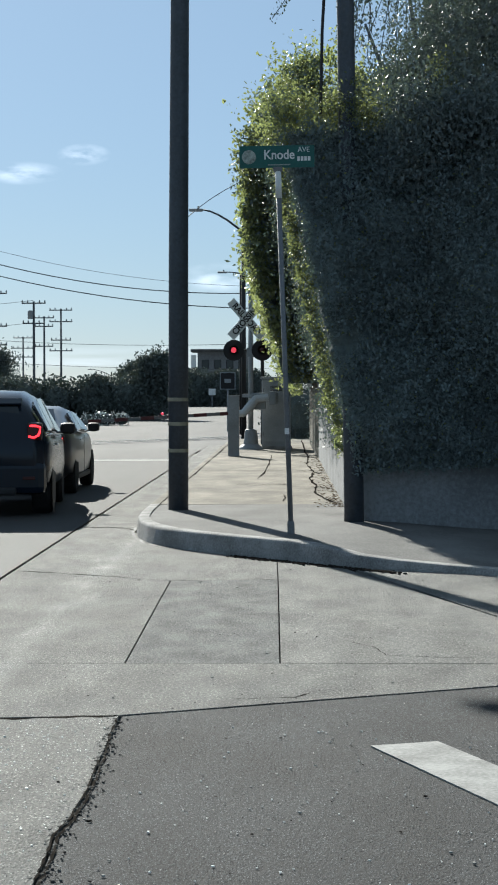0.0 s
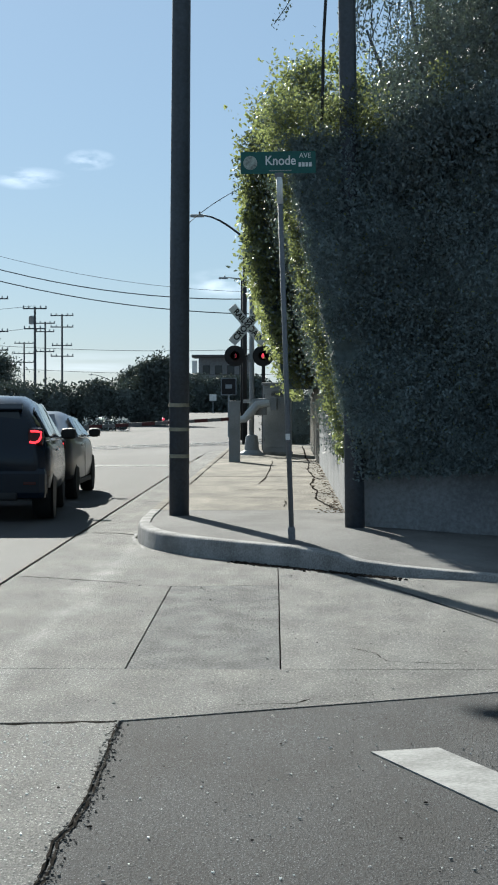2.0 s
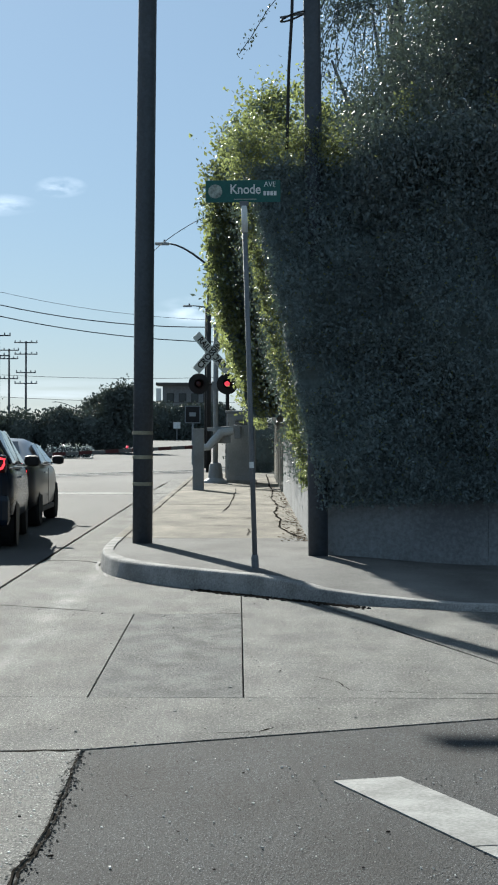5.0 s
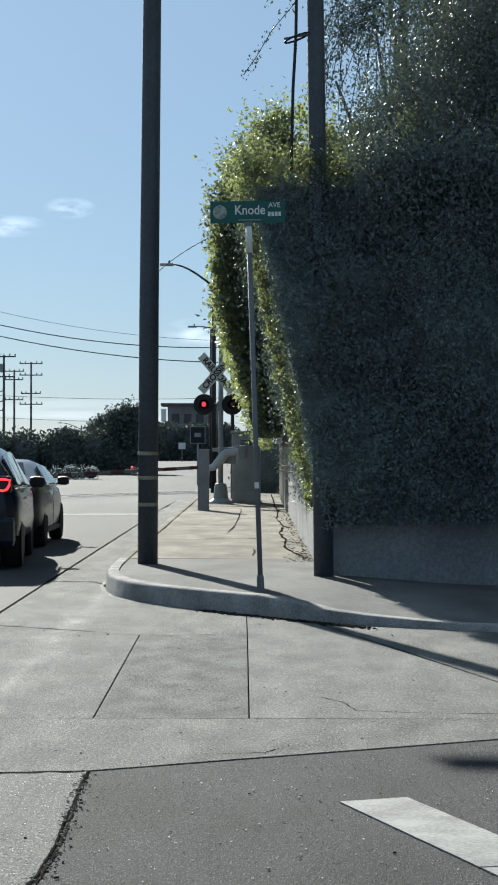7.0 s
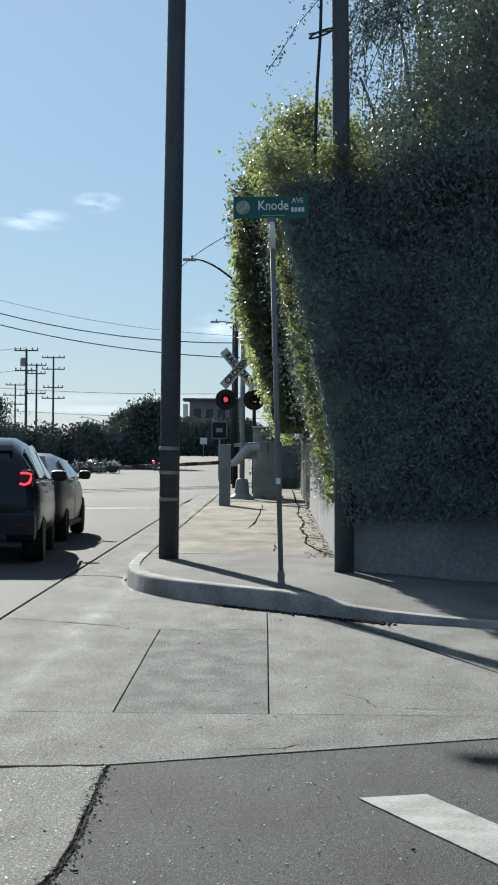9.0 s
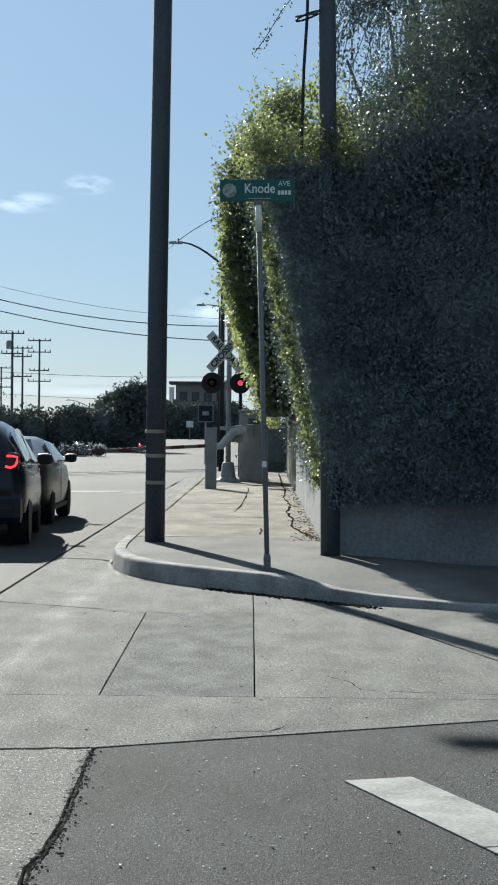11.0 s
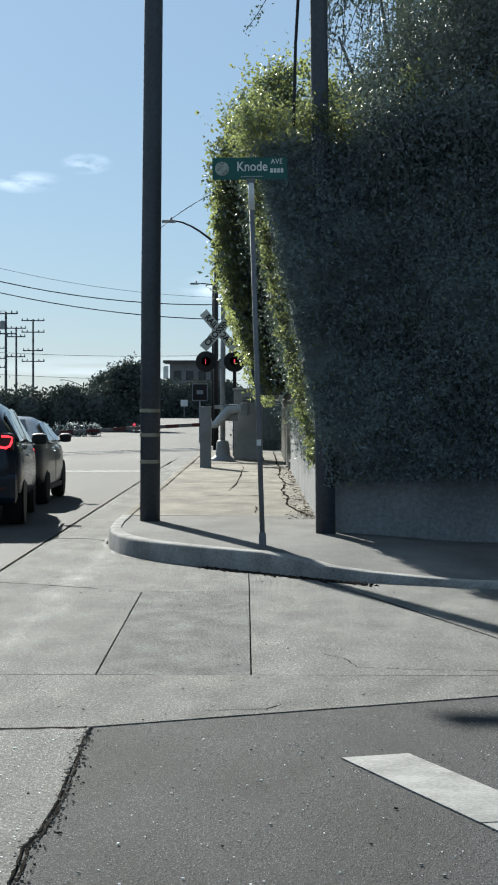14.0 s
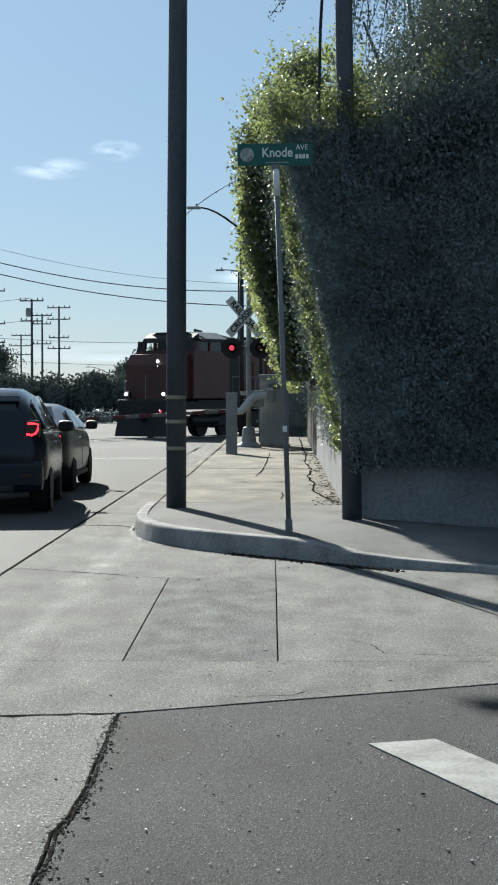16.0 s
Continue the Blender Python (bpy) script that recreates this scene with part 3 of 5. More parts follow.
# ---- hedge and trees beside the pavement ----
def hedge_from(name, fns, per, size, label, lean_leaf, fluff=0.14, nu=26, nv=22, mats=(LEAF, LEAF_SHADED), droop=0.4, inner=0.16, clumps=(), hole=-0.22, lie=0.25, rough=0.16):
    """A hedge from skins: fn(u, v) gives a point; leaves sit on and off each skin."""
    h = thing(name, Matrix.Identity(4), label, "hedge")
    core = bmesh.new()
    pts, nor = [], []
    for fn, count in zip(fns, per):
        def lumpy(u, v, inner=0.0):
            p, q, r = Vector(fn(u, v)), Vector(fn(min(u + 0.01, 1.01), v)), Vector(fn(u, min(v + 0.01, 1.01)))
            n = (q - p).cross(r - p)
            n = n.normalized() if n.length > 1e-9 else Vector((0, -1, 0))
            k = (rough * noise.noise(p * 0.9) + 0.12 * noise.noise(p * 2.3 + Vector((9, 3, 1)))) * min(1.0, 0.15 + v * 6)
            return p + n * (k - inner), n
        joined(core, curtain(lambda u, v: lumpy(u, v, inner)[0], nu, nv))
        for _ in range(count):
            u, v = rng.random(), rng.random()
            p, n = lumpy(u, v)
            gap = noise.noise(p * 3.1 + Vector((4, 4, 4)))
            if gap < hole:
                continue
            out = abs(rng.normal()) * fluff - 0.08
            if gap > 0.35:
                out += rng.random() * 0.2
            pts.append(p + n * out)
            nor.append(n)
    for c, r, n in clumps:
        c = Vector(c)
        for _ in range(n):
            q = Vector(rng.normal(size=3) * r * 0.55)
            pts.append(c + q)
            nor.append(q.normalized())
    skin = len(pts) - sum(n for _, _, n in clumps)
    # dark sheet behind the leaves, painted as the shade in there
    part("shaded_core", core, CORE, h, "dark inner sheet coloured as the hedge's shaded inside")
    pts, nor = np.array([tuple(p) for p in pts]), np.array([tuple(n) for n in nor])
    # painted light: clumps and outline mostly get the lit leaf copy
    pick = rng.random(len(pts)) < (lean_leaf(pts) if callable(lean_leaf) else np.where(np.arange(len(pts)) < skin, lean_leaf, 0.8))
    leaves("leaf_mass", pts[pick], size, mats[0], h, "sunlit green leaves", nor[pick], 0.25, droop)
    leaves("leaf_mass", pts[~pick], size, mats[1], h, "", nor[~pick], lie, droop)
    return h


def corner_x(z):
    """How far the hedge hangs over the pavement at its corner, by height."""
    return max(-0.05, 0.74 - 0.235 * max(z - 1.0, 0))


def near_side(u, v):
    # road side of the near hedge, leaning out with height; u runs towards the corner
    z = 0.9 + 3.6 * v
    y = 27.5 - 6.3 * u
    return (corner_x(z) + 0.02 + 0.02 * (y - 21), y, z)


def near_front(u, v):
    # face along the side street, from the corner on
    z = 0.70 + 3.75 * v
    x = corner_x(z)
    top = max(-0.03, 0.45 * noise.noise(Vector((u * 7.0, 2.0, 5.0))) + 0.2 * noise.noise(Vector((u * 21.0, 8.0, 1.0))))
    return (x + (5.16 - x) * u, 20.72 - 0.8 * u - 0.15 * math.sin(v * 3) + 0.5 * max(0.0, v - 0.85), z + u * 0.2 + top * v ** 3)


def near_top(u, v):
    return (-0.1 + 5.2 * u, 20.9 - 0.7 * u + 6 * v, 4.42 + 0.3 * u + 0.3 * math.sin(v * 3.1))


# clumps in the lit leaf colour where sun catches corner and top
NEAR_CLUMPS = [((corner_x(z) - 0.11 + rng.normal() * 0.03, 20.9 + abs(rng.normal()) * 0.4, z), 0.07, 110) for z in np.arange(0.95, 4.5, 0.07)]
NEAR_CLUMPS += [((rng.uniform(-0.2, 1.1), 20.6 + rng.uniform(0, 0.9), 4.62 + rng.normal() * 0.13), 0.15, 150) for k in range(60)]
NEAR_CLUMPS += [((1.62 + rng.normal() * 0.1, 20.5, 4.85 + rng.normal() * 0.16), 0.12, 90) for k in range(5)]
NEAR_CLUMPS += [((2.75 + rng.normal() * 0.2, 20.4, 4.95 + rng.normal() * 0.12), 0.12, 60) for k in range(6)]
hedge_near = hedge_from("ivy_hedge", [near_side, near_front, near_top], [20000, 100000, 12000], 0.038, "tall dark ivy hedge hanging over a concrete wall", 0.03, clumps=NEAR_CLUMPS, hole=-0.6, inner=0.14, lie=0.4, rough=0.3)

OUT_Z = [1.75, 2.3, 3.3, 4.0, 4.8, 5.2, 5.5, 5.8, 6.0, 6.3]
OUT_X = [0.12, 0.0, -0.36, -0.54, -0.50, -0.46, -0.36, -0.20, 0.1, 0.55]


def far_side(u, v):
    z = 1.75 + 4.4 * v
    y = 58 - 29 * u
    return (float(np.interp(z, OUT_Z, OUT_X)) + 0.012 * (y - 29), y, z * (1 - 0.004 * (y - 29)))


def far_end(u, v):
    z = 1.75 + 4.2 * v
    x = float(np.interp(z, OUT_Z, OUT_X))
    return (x + (2.2 - x) * u, 29 + 0.3 * math.sin(u * 3), z)


def far_top(u, v):
    return (0.2 + 4.0 * u, 28.6 + 9 * v, 5.75 + 0.25 * math.sin(3.1 * u) + 0.15 * math.sin(9 * v))


FAR_CLUMPS = []
for k in range(120):
    x = rng.uniform(-0.64, 2.4)
    top = float(np.interp(x, [-0.85, -0.5, 0.0, 0.35, 1.0, 2.4], [5.1, 5.55, 6.2, 6.5, 6.35, 6.2]))
    FAR_CLUMPS.append(((x, 28.6 + rng.uniform(-0.6, 1.5), top - abs(rng.normal()) * 0.5), 0.22, 190))
for k in range(110):
    z = rng.uniform(2.0, 5.4)
    FAR_CLUMPS.append(((float(np.interp(z, OUT_Z, OUT_X)) + 0.02, 28.8 + 9 * rng.random() ** 2, z), 0.17, 150))


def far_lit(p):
    """How likely a leaf gets the sunlit colour: most at the outline and the top."""
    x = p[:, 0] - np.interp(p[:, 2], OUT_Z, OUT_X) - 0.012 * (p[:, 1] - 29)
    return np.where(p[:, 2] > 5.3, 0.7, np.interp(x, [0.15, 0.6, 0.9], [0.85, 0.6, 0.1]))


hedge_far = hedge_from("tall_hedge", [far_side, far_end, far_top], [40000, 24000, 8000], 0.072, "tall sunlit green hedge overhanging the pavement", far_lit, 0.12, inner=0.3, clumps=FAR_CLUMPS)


def tree(name, at, height, spread, crown, label, clumps=40, leaf=0.14, per=130, seed=1, weep=0.3, material=TREE_LEAF, gap=0.0, base=0.35):
    """A tapered trunk, limbs, and a crown of many clumps of leaves."""
    r = np.random.default_rng(seed)
    t = thing(name, pose(*at), label, "tree")
    trunk = tube([(0, 0, -0.1), (0.05, 0, height * 0.25), (-0.04, 0.05, height * 0.55), (0, 0, height * 0.85)], [0.035 * height, 0.028 * height, 0.02 * height, 0.006 * height], 8)
    part("trunk", trunk, TIMBER, t)
    pts = []
    for i in range(clumps):
        a, e = r.uniform(0, 2 * math.pi), r.uniform(base, 1.0)
        rad = spread * math.sqrt(r.uniform(0.05, 1)) * (1 - 0.55 * max(0, (e - 0.6) / 0.4) ** 2)
        c = Vector((rad * math.cos(a), rad * math.sin(a), height * e))
        s = Vector((0, 0, height * max(0.2, e - 0.3)))
        if i % 5 == 0:
            part("limb", tube([s, (s + c) / 2 + Vector((0, 0, 0.1 * height * r.random())), c], [0.008 * height, 0.005 * height, 0.002 * height], 5), TIMBER, t)
        q = r.normal(size=(per, 3)) * np.array([1, 1, 0.75]) * crown * r.uniform(0.6, 1.2)
        q[:, 2] -= weep * np.abs(r.normal(size=per)) * crown
        pts.append(q + np.array(c))
    pts = np.concatenate(pts)
    leaves("crown", pts, leaf, material, t, droop=0.6)
    return t


tree("weeping_tree", (3.35, 24.0, 0.17), 9.0, 1.55, 0.34, "tall dark weeping tree behind the hedge", 240, 0.065, 420, 11, 1.2)
tree("weeping_tree", (2.2, 28.5, 0.17), 9.6, 1.3, 0.26, "tall feathery tree with drooping twigs behind the hedge", 30, 0.055, 230, 12, 2.2, base=0.55)
tree("weeping_tree", (4.2, 22.6, 0.17), 8.4, 1.6, 0.36, "dense dark tree behind the hedge", 200, 0.07, 380, 13, 0.9)


def spray(parent, points, n, leaf):
    """A thin hanging twig with fine leaves, in world metres."""
    o = parent.matrix_world.translation
    line = [Vector(p) - o for p in points]
    fine = []
    for a, c in zip(line, line[1:]):
        fine += [a + (c - a) * k / 6 for k in range(6)]
    part("twig", tube(fine, 0.006, 4), TIMBER, parent)
    return [tuple(fine[rng.integers(0, len(fine))] + Vector(rng.normal(size=3) * leaf)) for _ in range(n)]


feathery = bpy.data.objects["weeping_tree.001"]
bpy.context.view_layer.update()
hang = spray(feathery, [(0.9, 28.4, 8.4), (0.66, 28.4, 8.26), (0.25, 28.4, 7.77), (0.0, 28.4, 7.35), (-0.21, 28.4, 7.05)], 120, 0.05)
hang += spray(feathery, [(0.9, 28.4, 8.9), (0.4, 28.4, 8.6), (0.12, 28.4, 8.1)], 60, 0.05)
for k in range(34):
    x0 = 1.0 + 1.9 * rng.random()
    zt = 8.9 - 1.2 * rng.random()
    d = rng.uniform(0.9, 1.9)
    hang += spray(feathery, [(x0 + 0.5, 28.0, zt), (x0 + 0.1, 28.0, zt - 0.15), (x0 - 0.1, 28.0, zt - 0.4 * d), (x0 - 0.16 + rng.normal() * 0.12, 28.0, zt - d)], 150, 0.085)
tagged(leaves("hanging_leaf_mass", np.array(hang), 0.055, TREE_LEAF, feathery, droop=0.8), kind="stuff")

# dense low boughs of the dark tree, hanging over the top of the hedge
dense = bpy.data.objects["weeping_tree.002"]
boughs = []
for k in range(230):
    x = 1.15 + 2.6 * rng.random()
    top = float(np.interp(x, [1.1, 1.3, 1.65, 2.0, 2.4, 3.8], [5.2, 5.55, 6.0, 6.4, 7.4, 8.6]))
    z = rng.uniform(4.35, top)
    c = np.array([x, 21.2 + rng.uniform(-0.4, 1.5), z])
    q = rng.normal(size=(230, 3)) * np.array([0.16, 0.2, 0.19]) * rng.uniform(0.7, 1.3)
    q[:, 2] -= 0.25 * np.abs(rng.normal(size=230)) * (z > 4.7)
    boughs.append(q + c - np.array(dense.matrix_world.translation))
for k in range(16):
    x, z = rng.uniform(1.4, 3.2), rng.uniform(5.0, 6.6)
    part("limb", tube([Vector(p) - dense.matrix_world.translation for p in ((4.2, 22.6, z - 1.2), ((x + 4.2) / 2, 22.2, z), (x, 21.6, z - 0.3))], [0.05, 0.03, 0.01], 5), TIMBER, dense)
for k in range(120):
    c = np.array([1.2 + 2.4 * rng.random(), 20.05 + 0.4 * rng.random(), 4.72 - 0.42 * abs(rng.normal())])
    q = rng.normal(size=(150, 3)) * np.array([0.15, 0.12, 0.17])
    boughs.append(q + c - np.array(dense.matrix_world.translation))
tagged(leaves("low_bough_leaf_mass", np.concatenate(boughs), 0.046, TREE_LEAF, dense, droop=0.8), kind="stuff")

# loose shoots standing out of the hedge
shoots = []
for k in range(70):
    x = rng.uniform(-0.55, 1.2)
    top = float(np.interp(x, [-0.85, -0.5, 0.0, 0.35, 1.0, 2.4], [5.1, 5.55, 6.2, 6.5, 6.35, 6.2]))
    a, n = Vector((x, 28.5 + rng.uniform(-0.5, 0.5), top - 0.1)), Vector((rng.normal() * 0.5 - 0.35, 0, 0.9)).normalized()
    for j in range(16):
        shoots.append(tuple(a + n * (0.045 * j) * (0.6 + 0.5 * (k % 3)) * 0.6 + Vector(rng.normal(size=3) * 0.035)))
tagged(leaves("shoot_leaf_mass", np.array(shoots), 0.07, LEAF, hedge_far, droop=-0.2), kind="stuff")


# ---- poles, sign ----
def pole_a():
    t = thing("utility_pole", pose(-1.28, 22.95, 0.18), "dark timber utility pole with reflective bands", "utility pole")
    part("shaft", tube([(0, 0, -0.2), (0.01, 0, 3), (0.045, 0, 7), (0.07, 0, 11)], [0.12, 0.117, 0.108, 0.098], 20), TIMBER, t, smooth=True)
    for z in (0.71, 1.03, 1.32):
        part("band", moved(lathe([(0.1185, -0.022), (0.1235, -0.02), (0.1235, 0.02), (0.1185, 0.022)], 20), Matrix.Translation((0, 0, z))), SILVERTAPE, t, "dull yellow reflective band")
    part("lamp_arm", tube([(0.05, 0, 7.0), (-0.6, 0.6, 7.2), (-1.5, 1.4, 7.35), (-2.0, 1.9, 7.35)], 0.03, 8), STEEL, t)
    part("lamp_head", box((0.62, 0.26, 0.12), (-2.2, 2.0, 7.35), 0.04), GREYPAINT, t)
    return t


pole_a()


def pole_b():
    t = thing("utility_pole", pose(0.75, 20.75, 0.18), "tall dark timber utility pole standing in the hedge", "utility pole")
    part("shaft", tube([(0, 0, -0.2), (-0.02, 0, 1.4), (-0.06, 0.05, 3.5), (-0.11, 0.1, 7), (-0.16, 0.1, 11)], [0.108, 0.105, 0.098, 0.09, 0.08], 18), TIMBER, t, smooth=True)
    ring = bmesh.new()
    a = [(0.13 * math.cos(k * math.pi / 10) - 0.30, 0.13 * math.sin(k * math.pi / 10) + 0.1, 5.85 + 0.05 * math.cos(k * math.pi / 10)) for k in range(21)]
    tube(a, 0.012, 6, bm=ring)
    part("bracket", tube([(-0.1, 0.1, 5.9), (-0.44, 0.1, 5.84)], 0.012, 6), STEEL, t)
    part("cable_loop", ring, WIRE, t, "looped black cable")
    part("drop_cable", tube([(-0.25, 0.1, 9), (-0.30, 0.1, 6.6), (-0.31, 0.1, 5.85), (-0.34, 0.1, 5.3), (-0.36, 0.1, 4.4)], 0.017, 6), WIRE, t, "thick black cable running down")
    return t


pole_b()


def street_sign():
    t = thing("street_sign", pose(0.06, 18.95, 0.18, 3.0, -2.0, 0), "green street name sign on a leaning galvanised post", "street sign")
    part("post", tube([(0, 0, -0.05), (0, 0, 3.35)], 0.025, 12), STEEL, t, smooth=True)
    part("sleeve", tube([(0, 0, 3.3), (0, 0, 3.56)], 0.031, 12), WHITE, t, "bright clean upper sleeve", smooth=True)
    part("collar", lathe([(0.036, 0.0), (0.036, 0.1), (0.028, 0.13)], 12), STEEL, t)
    part("sticker", box((0.045, 0.012, 0.06), (-0.005, -0.026, 1.02), 0.002), WHITE, t, "small pale sticker")
    part("clamp", box((0.09, 0.05, 0.05), (0, 0, 3.58), 0.006), STEEL, t)
    bl = part("blade", box((0.73, 0.006, 0.215), (-0.005, -0.02, 3.70), 0.002, turn=Matrix.Rotation(radians(1.2), 4, "Y")), GREEN, t, "green blade with white letters")
    face = Matrix.Translation((-0.005, -0.0245, 3.70)) @ Matrix.Rotation(radians(1.2), 4, "Y") @ Matrix.Rotation(radians(90), 4, "X")
    part("seal", moved(lathe([(0.068, 0.0), (0.068, 0.002)], 28), face @ Matrix.Translation((-0.272, 0.0, 0))), SEAL, bl, "faded pale round seal")
    lettering("Knode", 0.092, WHITE, bl, face @ Matrix.Translation((0.022, 0.016, 0)), squeeze=0.88, bold=0.002)
    lettering("AVE", 0.05, WHITE, bl, face @ Matrix.Translation((0.262, 0.064, 0)), squeeze=0.95)
    for k in range(4):
        part("number_bar", box((0.026, 0.002, 0.042)), WHITE, bl).matrix_local = face @ Matrix.Translation((0.262 + (k - 1.5) * 0.034, -0.022, 0)) @ Matrix.Rotation(radians(-90), 4, "X")
    part("small_print", box((0.22, 0.002, 0.010)), SEAL, bl).matrix_local = face @ Matrix.Translation((0.02, -0.078, 0)) @ Matrix.Rotation(radians(-90), 4, "X")
    return t


street_sign()


# ---- railway crossing ----
def crossing_signal():
    t = thing("crossing_signal", pose(-0.86, 48.3, 0.18), "grey railway crossing signal with crossbuck and red lamps", "crossing signal")
    part("mast", tube([(0, 0, 0.2), (0, 0, 3.95)], 0.065, 14), GREYPAINT, t, smooth=True)
    part("cap", lathe([(0.08, 3.93), (0.08, 3.98), (0.03, 4.06)], 14), GREYPAINT, t)
    part("foot", lathe([(0.34, 0.0), (0.30, 0.06), (0.19, 0.14), (0.16, 0.42), (0.14, 0.5), (0.10, 0.52)], 16), GREYPAINT, t, "flared cast mast foot")
    for s, word in ((1, "RAIL ROAD"), (-1, "CROSSING")):
        m = Matrix.Translation((-0.10, -0.10 - 0.006 * (s < 0), 3.28)) @ Matrix.Rotation(radians(14), 4, "Z") @ Matrix.Rotation(radians(48 * s), 4, "Y")
        bl = part("crossbuck_blade", moved(box((1.22, 0.006, 0.23), (0, 0, 0), 0.002), m), WHITE, t, "white crossbuck blade with black letters")
        lettering(word, 0.155, BLACKPAINT, bl, m @ Matrix.Translation((0, -0.0045, 0)) @ Matrix.Rotation(radians(90), 4, "X"), squeeze=0.88 if s > 0 else 0.95, bold=0.007)
    part("lamp_arm", tube([(-0.42, -0.02, 2.5), (0.30, -0.02, 2.5)], 0.03, 8), BLACKPAINT, t)
    lamps = []
    for x in (-0.42, 0.29):
        part("backing", moved(lathe([(0.26, 0.0), (0.265, 0.012), (0.26, 0.02)], 28), Matrix.Translation((x, -0.10, 2.5)) @ Matrix.Rotation(radians(90), 4, "X")), BLACKPAINT, t, "round black backing disc")
        hood = bmesh.new()
        n = 16
        ring = []
        for k in range(n + 1):
            a = math.pi * (-0.1 + 1.2 * k / n)
            ring.append([hood.verts.new((x + r * math.cos(a), y, 2.5 + r * math.sin(a))) for r, y in ((0.125, -0.115), (0.125, -0.32 + 0.08 * abs(math.cos(a))), (0.118, -0.32 + 0.08 * abs(math.cos(a))), (0.118, -0.115))])
        for p, q in zip(ring, ring[1:]):
            for k in range(3):
                hood.faces.new((p[k], p[k + 1], q[k + 1], q[k]))
        part("hood", hood, BLACKPAINT, t, "black lamp hood")
        part("bezel", moved(lathe([(0.125, 0), (0.125, 0.02), (0.105, 0.024), (0.105, 0.0)], 24), Matrix.Translation((x, -0.12, 2.5)) @ Matrix.Rotation(radians(90), 4, "X")), BLACKPAINT, t)
        wheel = new("lens")
        wheel.parent, wheel.location = t, (x, -0.262, 2.5)
        wheel["label"] = "turning red signal lens, bright on one face"
        part("bright_face", moved(lathe([(0.068, 0.0), (0.058, 0.012), (0.025, 0.018)], 20), Matrix.Translation((0, -0.002, 0)) @ Matrix.Rotation(radians(90), 4, "X")), RED_ON, wheel)
        part("dull_face", moved(lathe([(0.068, 0.0), (0.058, 0.012), (0.025, 0.018)], 20), Matrix.Translation((0, 0.002, 0)) @ Matrix.Rotation(radians(-90), 4, "X")), RED_DIM, wheel)
        lamps.append(wheel)
    part("junction_box", box((0.2, 0.16, 0.24), (0, 0.02, 2.45), 0.015), GREYPAINT, t)
    # gate machine and counterweight arms
    part("gate_machine", box((0.36, 0.36, 0.42), (0.2, -0.12, 1.22), 0.03), GREYPAINT, t, "grey gate machine housing")
    part("side_arm", tube([(0.45, -0.36, 1.32), (0.15, -0.36, 1.28), (-0.05, -0.36, 1.05), (-0.18, -0.36, 0.92), (-0.34, -0.36, 0.9)], [0.09, 0.115, 0.12, 0.10, 0.085], 10), PALEGREY, t, "bent grey gate support arm")
    part("counterweight", box((0.16, 0.06, 0.34), (0.55, -0.36, 1.3), 0.015), GREYPAINT, t)
    part("counterweight", box((0.16, 0.06, 0.28), (0.62, -0.28, 1.3), 0.015), GREYPAINT, t)
    part("bracket", box((0.3, 0.08, 0.09), (-0.06, -0.1, 1.36), 0.01), GREYPAINT, t)
    g = part("gate_arm", box((6.6, 0.045, 0.085), (-3.3, 0, 0), 0.006), GREYWHITE, t, "lowered red and white striped gate arm")
    g.matrix_local = pose(-0.3, -0.36, 0.93, 0, -3.2, 2)
    for k in range(10):
        part("red_stripe", box((0.33, 0.049, 0.089), (-0.3 - k * 0.66, 0, 0), 0.003), REDPAINT, g)
    for k in range(3):
        part("arm_lamp", moved(lathe([(0.035, 0), (0.032, 0.05), (0.015, 0.06)], 14), Matrix.Translation((-1.9 - 2.2 * k, -0.03, 0.09)) @ Matrix.Rotation(radians(90), 4, "X")), RED_ON if k == 0 else RED_DIM, g, "small red arm lamp")
    return t, lamps


signal, LENSES = crossing_signal()


def cabinet():
    t = thing("signal_cabinet", pose(-0.22, 49.0, 0.17), "grey metal railway signal cabinet on the pavement", "cabinet")
    part("body", box((0.74, 0.55, 1.72), (0, 0, 0.93), 0.02), GREYPAINT, t)
    part("roof_cap", box((0.80, 0.62, 0.06), (0, 0, 1.82), 0.015), GREYPAINT, t)
    part("plinth", box((0.80, 0.6, 0.08), (0, 0, 0.04), 0.01), KERB, t)
    dr = part("door", box((0.64, 0.02, 1.5), (0, -0.285, 0.95), 0.008), GREYPAINT, t)
    part("handle", box((0.03, 0.03, 0.14), (0.24, -0.305, 1.0), 0.006), STEEL, dr, "small metal handle")
    for z in (0.4, 1.5):
        part("hinge", box((0.03, 0.03, 0.1), (-0.33, -0.29, z), 0.004), STEEL, dr)
    for k in range(4):
        part("louvre", box((0.3, 0.012, 0.015), (0, -0.298, 1.5 + 0.035 * k)), TRIM, dr)
    return t


cabinet()
relay = thing("relay_post", pose(-1.15, 43.0, 0.17), "grey square steel relay post on the pavement", "post")
part("body", box((0.25, 0.25, 1.36), (0, 0, 0.68), 0.012), GREYPAINT, relay)
part("cap", box((0.27, 0.27, 0.03), (0, 0, 1.37), 0.008), GREYPAINT, relay)
part("cover_plate", box((0.2, 0.01, 0.5), (0, -0.128, 0.95), 0.004), GREYPAINT, relay)


